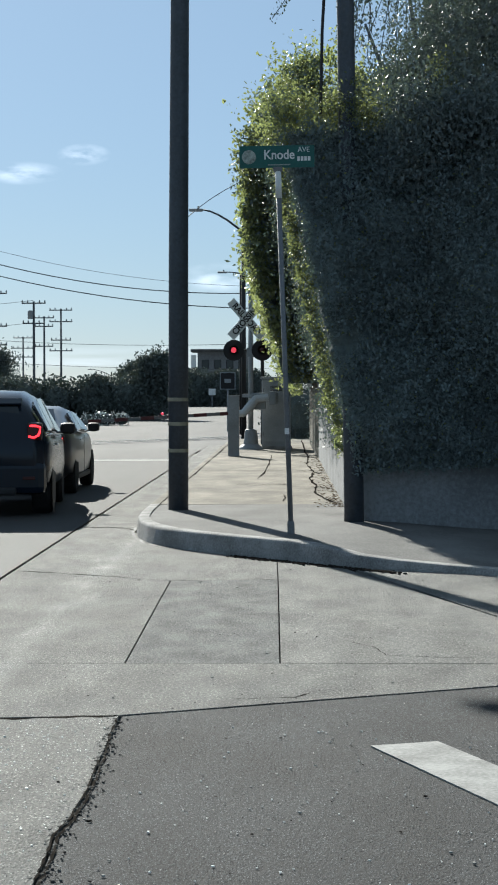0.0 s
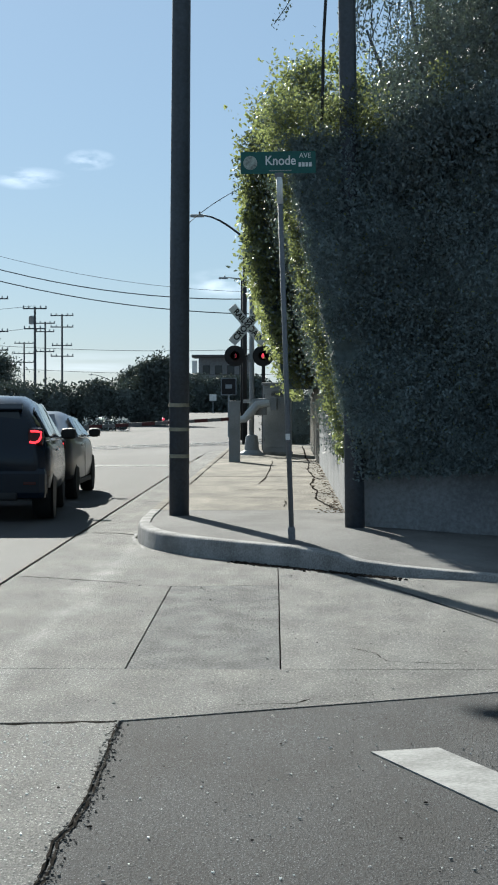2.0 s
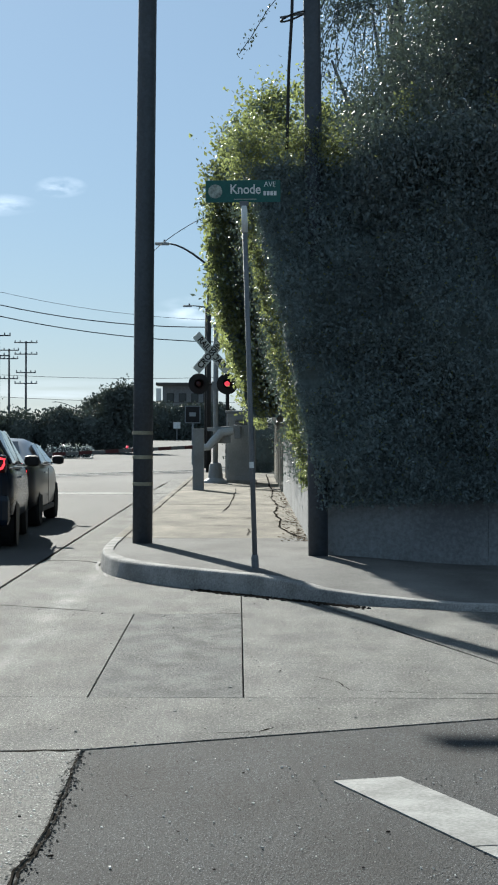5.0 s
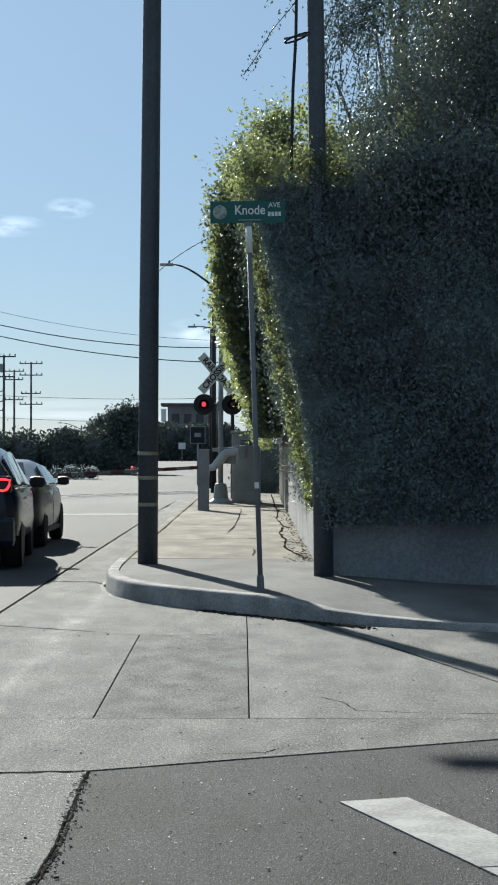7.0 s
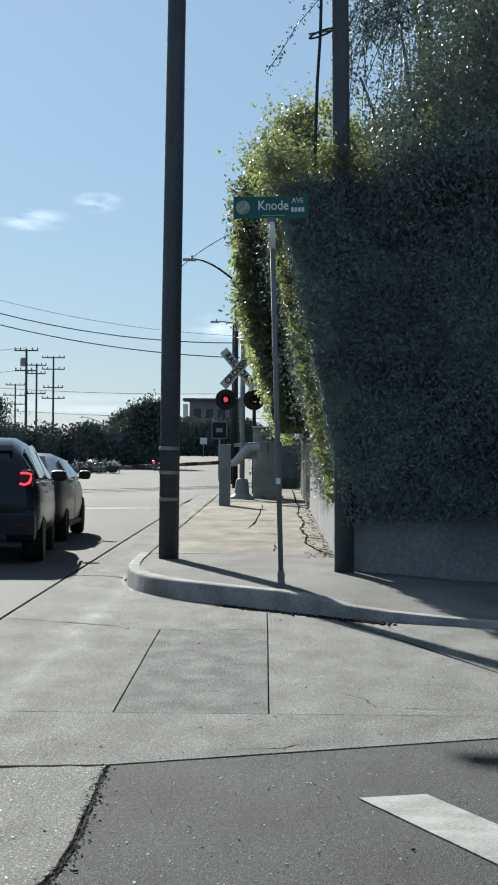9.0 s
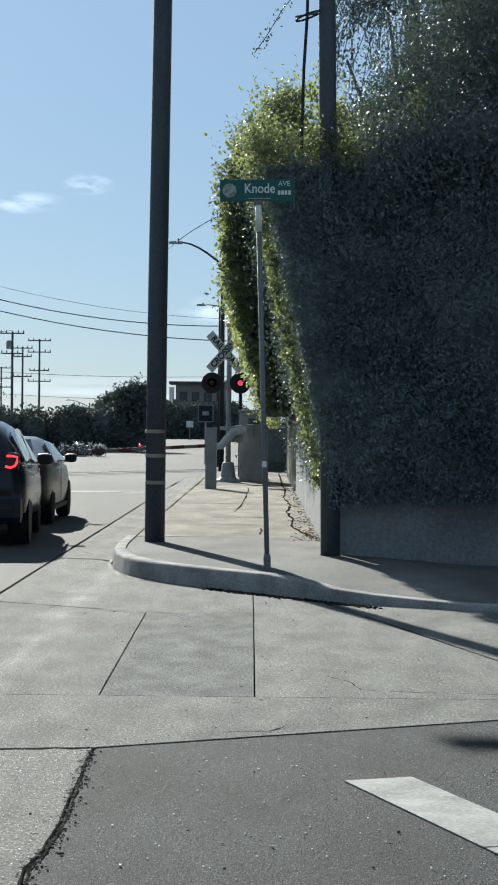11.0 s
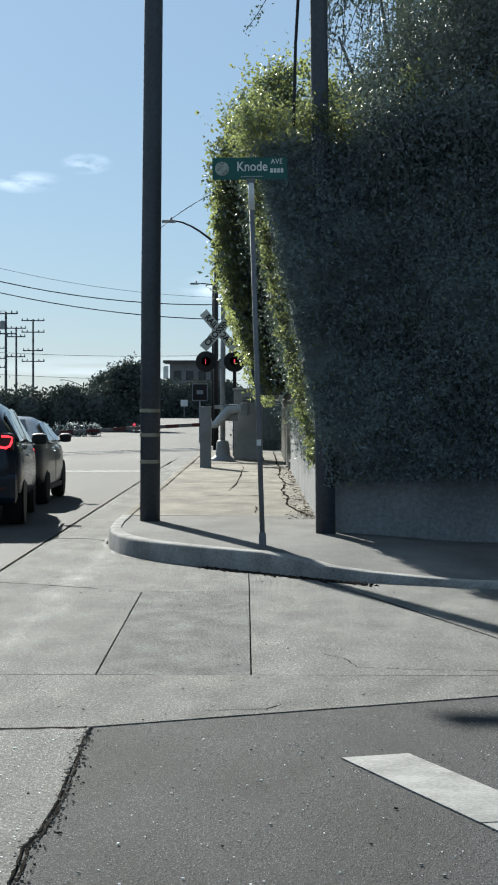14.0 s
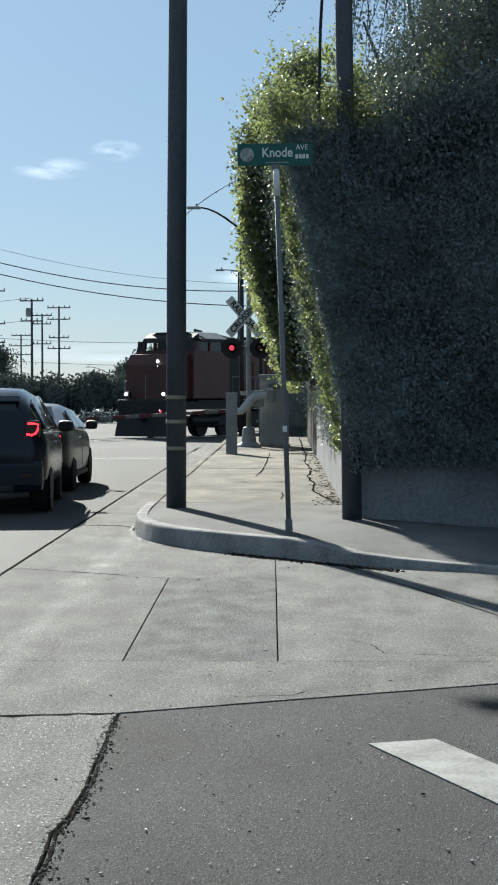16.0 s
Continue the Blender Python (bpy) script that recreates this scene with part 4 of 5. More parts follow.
def light_pole(at, height, arm, r, label, rise=0.75):
    t = thing("street_lamp", pose(*at), label, "street lamp")
    part("pole", tube([(0, 0, -0.1), (0, 0, height * 0.5), (0, 0, height)], [r, r * 0.85, r * 0.7], 12), BLACKPAINT, t, smooth=True)
    k = [(-arm * s, 0, height - 0.6 * rise + rise * math.sin(s * 1.45)) for s in (0, 0.2, 0.4, 0.6, 0.8, 1.0)]
    part("arm", tube(k, [r * 0.42, r * 0.4, r * 0.37, r * 0.34, r * 0.31, r * 0.28], 8), BLACKPAINT, t, smooth=True)
    hd = part("lamp_head", box((0.45, 0.2, 0.09), (k[-1][0] - 0.18, 0, k[-1][2] - 0.02), 0.03), GREYPAINT, t)
    part("sensor", lathe([(0.03, 0), (0.03, 0.07), (0.01, 0.09)], 8), TRIM, hd).location = (k[-1][0] - 0.1, 0, k[-1][2] + 0.03)
    return t


light_pole((-1.33, 62, -0.1), 7.35, 1.35, 0.09, "tall dark street lamp with a curved arm")
light_pole((-2.2, 96, -0.42), 8.1, 0.75, 0.08, "dark street lamp beyond the railway crossing", 0.08)
slim = thing("signal_pole", pose(-0.62, 53, 0.17), "slim dark pole behind the crossing signal", "pole")
part("shaft", tube([(0, 0, -0.05), (0, 0, 4.3)], 0.05, 10), BLACKPAINT, slim)
part("hook", tube([(0, 0, 4.1), (0.1, 0, 4.22), (0.2, 0, 4.22)], 0.025, 6), BLACKPAINT, slim)


# ---- cars ----
def car(name, m, label, paint, tail, group="waiting cars"):
    """A car with its rear at y = 0, pointing to +y; tail: sections (y, half width, sill, belt, roof, roof half width)."""
    t = thing(name, m, label, "car", group)
    b = bmesh.new()
    rings = []
    for y, w, lo, be, ro, rw in tail:
        side = [(0, lo), (w * 0.8, lo), (w * 0.97, lo + 0.1), (w, lo + (be - lo) * 0.45), (w * 0.985, be - 0.08), (w * 0.955, be), ((w * 0.955 + rw) / 2 + 0.012, (be + ro) / 2), (rw, ro - (ro - be) * 0.12), (rw * 0.82, ro - 0.01 * (ro > be + 0.1)), (0, ro + 0.012 * (ro > be + 0.1))]
        ring = [b.verts.new((x, y, z)) for x, z in side] + [b.verts.new((-x, y, z)) for x, z in side[-2:0:-1]]
        rings.append(ring)
    for r, s in zip(rings, rings[1:]):
        for k in range(len(r)):
            b.faces.new((r[k], s[k], s[(k + 1) % len(r)], r[(k + 1) % len(r)]))
    b.faces.new(rings[0]), b.faces.new(rings[-1][::-1])
    bmesh.ops.recalc_face_normals(b, faces=b.faces)
    body = part("body", b, paint, t, smooth=True)
    return t, body


def wheels(t, track, ys, r, width=0.23):
    tyre = lathe([(r * 0.66, -width / 2), (r * 0.93, -width / 2), (r, -width * 0.32), (r, width * 0.32), (r * 0.93, width / 2), (r * 0.66, width / 2)], 28)
    rim = lathe([(r * 0.66, -width * 0.42), (r * 0.66, width * 0.30), (r * 0.58, width * 0.34), (r * 0.2, width * 0.25), (r * 0.12, width * 0.36)], 20)
    tm, rm = mesh_of(tyre, "tyre", RUBBER), mesh_of(rim, "rim", ALLOY)
    sp = bmesh.new()
    for k in range(5):
        box((r * 0.5, r * 0.13, 0.02), (r * 0.35, 0, width * 0.40), turn=None, bm=sp) if k == 0 else joined(sp, moved(box((r * 0.5, r * 0.13, 0.02), (r * 0.35, 0, width * 0.40)), Matrix.Rotation(k * 2 * math.pi / 5, 4, "Z")))
    sm = mesh_of(sp, "spokes", ALLOY)
    for y in ys:
        for s in (-1, 1):
            w = new("wheel")
            w.parent = t
            w.matrix_local = Matrix.Translation((s * track, y, r)) @ Matrix.Rotation(radians(90 * s), 4, "Y")
            for nm, me in (("tyre", tm), ("rim", rm), ("spokes", sm)):
                o = new(nm, me)
                o.parent = w


def plate(corners, thick=0.012):
    """A pane over four corners, bulging a little."""
    b = bmesh.new()
    c = [Vector(p) for p in corners]
    n = (c[1] - c[0]).cross(c[3] - c[0]).normalized() * thick
    lo, hi = [b.verts.new(p - n) for p in c], [b.verts.new(p + n) for p in c]
    b.faces.new(hi), b.faces.new(lo[::-1])
    for i in range(4):
        b.faces.new((lo[i], lo[(i + 1) % 4], hi[(i + 1) % 4], hi[i]))
    bmesh.ops.recalc_face_normals(b, faces=b.faces)
    return b


def suv():
    S = [(0.0, 0.74, 0.52, 0.9, 0.98, 0.70), (0.06, 0.84, 0.42, 0.98, 1.10, 0.74), (0.16, 0.90, 0.36, 1.02, 1.28, 0.72), (0.30, 0.915, 0.34, 1.03, 1.44, 0.64), (0.42, 0.925, 0.32, 1.03, 1.52, 0.61), (0.8, 0.935, 0.3, 1.02, 1.595, 0.60), (1.6, 0.94, 0.27, 0.99, 1.62, 0.60), (2.4, 0.94, 0.27, 0.97, 1.59, 0.60), (2.8, 0.935, 0.27, 0.97, 1.46, 0.61), (3.3, 0.93, 0.28, 0.97, 1.10, 0.72), (4.0, 0.90, 0.3, 0.86, 0.96, 0.74), (4.4, 0.8, 0.34, 0.7, 0.8, 0.66), (4.5, 0.66, 0.42, 0.6, 0.66, 0.55)]
    t, body = car("black_suv", pose(-3.925, 24.35, 0, 0, 0, 3.5), "black sport utility car with brake lamps lit, waiting in the lane", BLACKCAR, S)
    part("rear_window", plate([(-0.58, 0.10, 1.10), (0.58, 0.10, 1.10), (0.50, 0.275, 1.42), (-0.50, 0.275, 1.42)], 0.016), GLASS, t, "dark tinted rear window")
    part("bumper", box((1.74, 0.30, 0.42), (0, 0.14, 0.50), 0.09), BLACKCAR, t, "dark plastic rear bumper")
    part("skid_plate", box((1.0, 0.08, 0.1), (0, 0.0, 0.33), 0.03), TRIM, t)
    part("spoiler", box((1.10, 0.16, 0.03), (0, 0.30, 1.475), 0.012, turn=Matrix.Rotation(radians(28), 4, "X")), BLACKCAR, t)
    part("number_plate", box((0.32, 0.012, 0.16), (0, 0.0, 0.86), 0.004), WHITE, t, "pale blank number plate")
    part("chrome_strip", box((1.1, 0.012, 0.03), (0, 0.045, 1.02), 0.004), CHROME, t)
    for s in (-1, 1):
        lamp = part("tail_lamp", box((0.20, 0.16, 0.24), (s * 0.73, 0.10, 1.09), 0.05), RED_DIM, t, "dark red tail lamp cluster")
        part("brake_bar", tube([(s * 0.655, 0.012, 1.03), (s * 0.72, 0.013, 1.015), (s * 0.775, 0.017, 1.04), (s * 0.80, 0.02, 1.09), (s * 0.805, 0.03, 1.15), (s * 0.74, 0.02, 1.165), (s * 0.67, 0.015, 1.165)], 0.014, 8), BRAKE, lamp, "lit red brake bar")
        part("reflector", box((0.16, 0.02, 0.04), (s * 0.66, -0.04, 0.5), 0.005), RED_DIM, t)
        part("quarter_window", plate([(s * 0.875, 0.36, 1.10), (s * 0.885, 1.0, 1.08), (s * 0.675, 1.0, 1.50), (s * 0.69, 0.52, 1.42)], 0.012), GLASS, t)
        part("side_window", plate([(s * 0.89, 1.06, 1.07), (s * 0.89, 1.9, 1.05), (s * 0.67, 1.9, 1.51), (s * 0.675, 1.06, 1.50)], 0.012), GLASS, t)
        part("side_window", plate([(s * 0.89, 1.96, 1.05), (s * 0.89, 2.95, 1.04), (s * 0.67, 2.5, 1.47), (s * 0.67, 1.96, 1.51)], 0.012), GLASS, t)
        part("window_trim", tube([(s * 0.925, 0.3, 1.06), (s * 0.925, 1.6, 1.04), (s * 0.92, 3.0, 1.01)], 0.012, 6), CHROME, t)
        mr = part("door_mirror", box((0.22, 0.14, 0.16), (s * 1.02, 2.62, 1.09), 0.066), BLACKPAINT, t)
        part("mirror_glass", box((0.17, 0.01, 0.11), (s * 1.02, 2.557, 1.09), 0.004), BLACKPAINT, mr)
        part("door_handle", box((0.03, 0.18, 0.03), (s * 0.945, 1.35, 0.90), 0.008), CHROME, t)
        part("wheel_arch", moved(lathe([(0.355, -0.01), (0.37, 0.0), (0.355, 0.006)], 20), Matrix.Translation((s * 0.922, 0.86, 0.36)) @ Matrix.Rotation(radians(90), 4, "Y")), TRIM, t)
    wheels(t, 0.775, (0.86, 3.52), 0.36, 0.25)
    return t


suv()


def sedan():
    S = [(0.0, 0.70, 0.45, 0.78, 0.86, 0.60), (0.08, 0.82, 0.34, 0.92, 1.0, 0.70), (0.3, 0.88, 0.26, 0.96, 1.06, 0.70), (0.75, 0.90, 0.24, 0.95, 1.14, 0.66), (1.3, 0.905, 0.22, 0.93, 1.32, 0.60), (1.9, 0.905, 0.21, 0.91, 1.385, 0.61), (2.5, 0.905, 0.21, 0.90, 1.35, 0.61), (3.0, 0.90, 0.22, 0.90, 1.16, 0.62), (3.4, 0.89, 0.23, 0.88, 0.98, 0.68), (4.0, 0.85, 0.25, 0.78, 0.86, 0.70), (4.4, 0.74, 0.3, 0.62, 0.70, 0.60), (4.5, 0.6, 0.38, 0.55, 0.6, 0.5)]
    t, body = car("grey_sedan", pose(-4.2, 29.6, 0, 0, 0, 0.5), "grey sedan with brake lamps lit, waiting ahead", GREYCAR, S)
    part("rear_window", plate([(-0.56, 0.80, 1.16), (0.56, 0.80, 1.16), (0.48, 1.26, 1.325), (-0.48, 1.26, 1.325)], 0.014), GLASS, t, "dark rear window with a bright reflection")
    part("bumper", box((1.5, 0.14, 0.26), (0, 0.05, 0.46), 0.05), GREYCAR, t)
    part("diffuser", box((1.1, 0.06, 0.12), (0, 0.0, 0.32), 0.02), TRIM, t)
    part("number_plate", box((0.32, 0.012, 0.16), (0, 0.0, 0.72), 0.004), WHITE, t, "pale blank number plate")
    for s in (-1, 1):
        lamp = part("tail_lamp", box((0.26, 0.16, 0.15), (s * 0.66, 0.12, 0.86), 0.04), RED_DIM, t, "red tail lamp")
        part("brake_bar", box((0.07, 0.03, 0.06), (s * 0.72, 0.035, 0.87), 0.012), BRAKE, lamp, "lit red brake lamp")
        part("side_window", plate([(s * 0.875, 1.0, 1.0), (s * 0.875, 1.95, 0.97), (s * 0.67, 1.95, 1.29), (s * 0.67, 1.45, 1.27)], 0.012), GLASS, t)
        part("side_window", plate([(s * 0.875, 2.0, 0.97), (s * 0.875, 3.0, 0.96), (s * 0.68, 2.6, 1.25), (s * 0.67, 2.0, 1.29)], 0.012), GLASS, t)
        part("window_trim", tube([(s * 0.885, 0.9, 0.99), (s * 0.885, 1.9, 0.95), (s * 0.88, 3.05, 0.94)], 0.012, 6), CHROME, t)
        mr = part("door_mirror", box((0.20, 0.13, 0.15), (s * 0.99, 2.75, 1.02), 0.06), TRIM, t)
        part("mirror_glass", box((0.15, 0.01, 0.1), (s * 0.99, 2.688, 1.02), 0.004), BLACKPAINT, mr)
        part("mirror_stalk", box((0.1, 0.05, 0.03), (s * 0.90, 2.76, 0.97), 0.01), TRIM, mr)
        part("door_handle", box((0.03, 0.18, 0.03), (s * 0.905, 1.5, 0.84), 0.008), CHROME, t)
        part("door_seam", box((0.006, 0.012, 0.6), (s * 0.905, 1.97, 0.6)), TRIM, t)
        part("sill", box((0.06, 2.2, 0.08), (s * 0.86, 2.1, 0.25), 0.02), TRIM, t)
    wheels(t, 0.79, (0.85, 3.55), 0.32, 0.21)
    return t


sedan()


# ---- railway ----
TRACK_TURN = 30.0
HEAD_END = Vector((-6.2, 82.6))
ALONG = Vector((math.sin(radians(TRACK_TURN)), math.cos(radians(TRACK_TURN))))
track = thing("railway_track", pose(HEAD_END.x, HEAD_END.y, -0.42, 0, 0, -TRACK_TURN), "steel railway track set flush in the road", "railway track", kind="structure")
for s in (-0.72, 0.72):
    part("rail", box((0.07, 260, 0.05), (s, 60, 0.005), 0.008), RAIL, track)
for s in (-1.25, 0.0, 1.25):
    part("crossing_panel", box((0.9 if s else 1.25, 24, 0.05), (s, 0, -0.015), 0.01), ASPHALT, track)


def locomotive():
    """Front of the coupler at y = 0, running to -y; the hood reaches back to y = 18."""
    t = thing("locomotive", Matrix.Identity(4), "sooty faded orange freight locomotive with lit headlamps", "locomotive")
    # nose with sloped top
    nose = prism([(0.9, 1.72), (1.15, 1.72), (2.6, 1.72), (2.6, 3.72), (1.25, 3.66), (0.9, 3.2)], -1.3, 1.3, bevel=0.05)
    up = Matrix(((0, 0, 1, 0), (1, 0, 0, 0), (0, 1, 0, 0), (0, 0, 0, 1)))
    part("nose", moved(nose, up), ORANGE, t, "faded orange nose")
    part("cab", moved(prism([(2.0, 1.72), (5.0, 1.72), (5.0, 3.82), (2.03, 3.82)], -1.52, 1.52, bevel=0.03), up), ORANGE, t, "sooty orange cab below the windows")
    part("cab_brow", moved(prism([(2.17, 4.22), (2.75, 4.22), (2.75, 4.62), (2.3, 4.4)], -1.3, 1.3), up), ENGINEBLACK, t, "dark slanting brow over the windscreens")
    along = Matrix(((1, 0, 0, 0), (0, 0, 1, 0), (0, 1, 0, 0), (0, 0, 0, 1)))
    part("cab_roof", moved(prism([(-1.5, 4.22), (1.5, 4.22), (1.5, 4.34), (0.8, 4.66), (-0.8, 4.66), (-1.5, 4.34)], 2.6, 5.0), along), ENGINEBLACK, t, "dark cab roof with sloped sides")
    # grey plates on the roof slopes, sky reflection put into their colour
    for x in (-1, 1):
        part("sky_sheen_panel", plate([(x * 1.49, 3.0, 4.36), (x * 0.84, 3.0, 4.66), (x * 0.84, 4.95, 4.66), (x * 1.49, 4.95, 4.36)], 0.012), ENGINEGREY, t, "roof slope with the sky's reflection painted pale grey")
    part("blower_duct", box((2.3, 1.5, 2.75), (0, 5.75, 3.0), 0.06), ENGINEBLACK, t, "black duct housing behind the cab")
    part("cab_rear_wall", box((2.96, 0.1, 0.5), (0, 4.94, 4.02)), ENGINEBLACK, t)
    for x0, x1 in ((-1.51, -1.1), (-0.42, 0.2), (0.85, 1.51)):
        part("cab_pillar", moved(prism([(2.03, 3.80), (2.16, 3.80), (2.30, 4.26), (2.18, 4.26)], x0, x1), up), ENGINEBLACK, t)
    for x in (-0.76, 0.525):
        part("window_gasket", tube([(x - 0.34, 2.02, 3.83), (x + 0.33, 2.02, 3.83), (x + 0.33, 2.16, 4.21), (x - 0.34, 2.16, 4.21), (x - 0.34, 2.02, 3.83)], 0.02, 5), TRIM, t)
    for s in (-1, 1):
        if s > 0:
            part("cab_window", box((0.03, 1.9, 0.42), (1.43, 3.45, 4.02)), GLASS, t, "dark cab side window")
        for y0, y1 in ((2.1, 2.5), (3.35, 3.5), (4.45, 4.95)):
            part("cab_post", box((0.08, y1 - y0, 0.46), (s * 1.46, (y0 + y1) / 2, 4.02)), ORANGE, t)
        part("walkway", box((0.5, 15.5, 0.08), (s * 1.32, 10, 1.62), 0.01), ENGINEBLACK, t)
        part("handrail", tube([(s * 1.5, 5.2, 2.7), (s * 1.5, 17.6, 2.7)], 0.02, 6), ENGINEGREY, t)
        for k in range(7):
            part("stanchion", tube([(s * 1.5, 5.3 + 2 * k, 1.6), (s * 1.5, 5.3 + 2 * k, 2.7)], 0.018, 6), ENGINEGREY, t)
        part("side_sill", box((0.1, 17.0, 0.34), (s * 1.48, 9.6, 1.42), 0.02), ENGINEBLACK, t)
        part("step_well", box((0.5, 0.7, 1.1), (s * 1.25, 1.1, 0.95), 0.03), ENGINEBLACK, t)
        part("ditch_lamp", moved(lathe([(0.07, 0.0), (0.065, 0.03), (0.03, 0.05)], 16), Matrix.Translation((s * 0.98, 0.42, 1.92)) @ Matrix.Rotation(radians(90), 4, "X")), LAMP_ON, t, "bright white ditch lamp")
        part("lamp_bracket", box((0.28, 0.2, 0.28), (s * 0.98, 0.56, 1.90), 0.03), ENGINEBLACK, t)
        part("brake_cylinder", tube([(s * 1.2, 2.2, 0.75), (s * 1.2, 4.4, 0.75)], 0.16, 10), ENGINEBLACK, t)
        part("radiator_wing", box((0.5, 4.4, 0.22), (s * 1.3, 15.3, 4.42), 0.03), ENGINEGREY, t)
        for k in range(6):
            part("hood_door", box((0.02, 1.05, 1.5), (s * 1.03, 6.0 + 1.2 * k, 2.7), 0.01), ORANGE, t)
    for z in (3.36, 3.14):
        part("headlamp", moved(lathe([(0.06, 0.0), (0.055, 0.03), (0.03, 0.04)], 16), Matrix.Translation((0.35, 0.94, z)) @ Matrix.Rotation(radians(90), 4, "X")), LAMP_ON, t, "bright white headlamp")
    part("hood", box((2.0, 12.6, 2.55), (0, 11.3, 2.98), 0.08), ORANGE, t, "faded orange engine hood")
    part("hood_top", box((1.9, 12.4, 0.16), (0, 11.3, 4.32), 0.05), ENGINEGREY, t, "sooty grey hood top")
    part("roof_slope", moved(prism([(4.95, 4.60), (6.6, 4.42), (6.6, 4.2), (4.95, 4.2)], -1.0, 1.0), up), ENGINEGREY, t, "pale sloping roof hatch")
    part("exhaust", box((0.5, 1.0, 0.3), (0, 9.0, 4.45), 0.04), ENGINEBLACK, t)
    part("horn", tube([(0.3, 4.6, 4.75), (0.3, 4.0, 4.78)], [0.03, 0.07], 8), ENGINEBLACK, t)
    part("platform", box((2.9, 17.2, 0.2), (0, 9.6, 1.5), 0.02), ENGINEBLACK, t)
    part("front_plate", box((2.8, 0.12, 0.75), (0, 0.5, 1.3), 0.03), ENGINEBLACK, t)
    plough = prism([(0.12, 0.1), (0.5, 0.1), (0.62, 0.98), (0.42, 0.98)], -1.38, 1.38)
    part("plough", moved(plough, up), ENGINEBLACK, t, "black snow plough")
    part("coupler", box((0.28, 0.5, 0.32), (0, 0.22, 0.95), 0.05), ENGINEBLACK, t)
    for s in (-1.1, 0, 1.1):
        part("front_rail", tube([(s, 0.5, 1.6), (s, 0.5, 2.75)], 0.02, 6), ENGINEGREY, t)
    part("fuel_tank", box((2.6, 4.8, 0.85), (0, 9.4, 0.78), 0.15), ENGINEBLACK, t)
    wm = mesh_of(lathe([(0.56, -0.08), (0.56, -0.05), (0.51, -0.04), (0.50, 0.08), (0.2, 0.09)], 24), "wheel", ENGINEBLACK)
    for y0 in (1.9, 13.3):
        for s in (-1, 1):
            part("truck_frame", box((0.22, 4.3, 0.42), (s * 1.05, y0 + 1.85, 0.72), 0.06), ENGINEBLACK, t)
        for k in range(3):
            for s in (-1, 1):
                w = new("wheel", wm)
                w.parent = t
                w.matrix_local = Matrix.Translation((s * 0.74, y0 + 1.85 * k, 0.54)) @ Matrix.Rotation(radians(90 * s), 4, "Y")
    return t


loco = locomotive()


# ---- distance ----
def bush_row(name, x0, x1, y, z, h, label, n, leaf, material=FAR_LEAF, depth=3.0, per=800):
    t = thing(name, pose(0, 0, 0), label, "hedge", kind="stuff")
    r = np.random.default_rng(int(abs(x0 * 7 + y)))
    cx = r.uniform(x0, x1, n)
    pts = []
    core = bmesh.new()
    for x in cx:
        hh = h * r.uniform(0.85, 1.04)
        yy = y + r.uniform(0, depth)
        b = bmesh.new()
        bmesh.ops.create_icosphere(b, subdivisions=2, radius=1)
        for v in b.verts:
            v.co *= 1 + 0.25 * noise.noise(v.co * 2 + Vector((x, 0, 0)))
        bmesh.ops.transform(b, matrix=Matrix.Translation((x, yy, z + hh * 0.45)) @ Matrix.Diagonal((hh * 0.33, hh * 0.31, hh * 0.38, 1)), verts=b.verts)
        joined(core, b)
        q = r.normal(size=(per, 3))
        q /= np.linalg.norm(q, axis=1)[:, None]
        pts.append(q * np.array([hh * 0.45, hh * 0.42, hh * 0.55]) * r.uniform(0.72, 1.12, (per, 1)) + np.array([x, yy, z + hh * 0.46]))
    # darker lumps inside, coloured as the bushes' inner shade
    part("shaded_core", core, CORE_FAR, t)
    leaves("leaf_mass", np.concatenate(pts), leaf, material, t)
    return t


bush_row("oleander_hedge", -60, -10.0, 150, -0.45, 3.6, "long dark hedge beyond the railway", 110, 0.28)
bush_row("dark_shrub", 0.0, 0.75, 61.5, -0.1, 2.3, "dark shrub at the end of the fence", 5, 0.08, depth=1.0)
bush_row("roadside_hedge", -22, -4, 330, -0.45, 6.2, "dark hedge in front of a far building", 60, 0.5)
bush_row("pale_shrubs", -14.8, -10.6, 125, -0.45, 0.95, "low shrubs with pale sunlit tips along the road", 16, 0.16, PALE_LEAF, 1.0, 70)
tree("round_tree", (-10.1, 152, -0.45), 5.2, 1.4, 0.5, "dark round tree beyond the railway", 70, 0.25, 260, 21, 0.2, FAR_LEAF, base=0.15)
tree("round_tree", (-11.9, 156, -0.45), 4.3, 1.4, 0.5, "dark bushy tree beyond the railway", 60, 0.25, 240, 22, 0.2, FAR_LEAF, base=0.15)
tree("round_tree", (-24.4, 160, -0.45), 5.4, 1.6, 0.7, "dark tree rising behind the far hedge", 50, 0.25, 220, 23, 0.2, FAR_LEAF, base=0.3)
berm = tagged(part("far_kerb", box((30, 1.2, 0.3), (-27.0, 112, -0.3), 0.05), DIRT), "dark planted verge edge beyond the railway", "verge", kind="structure")


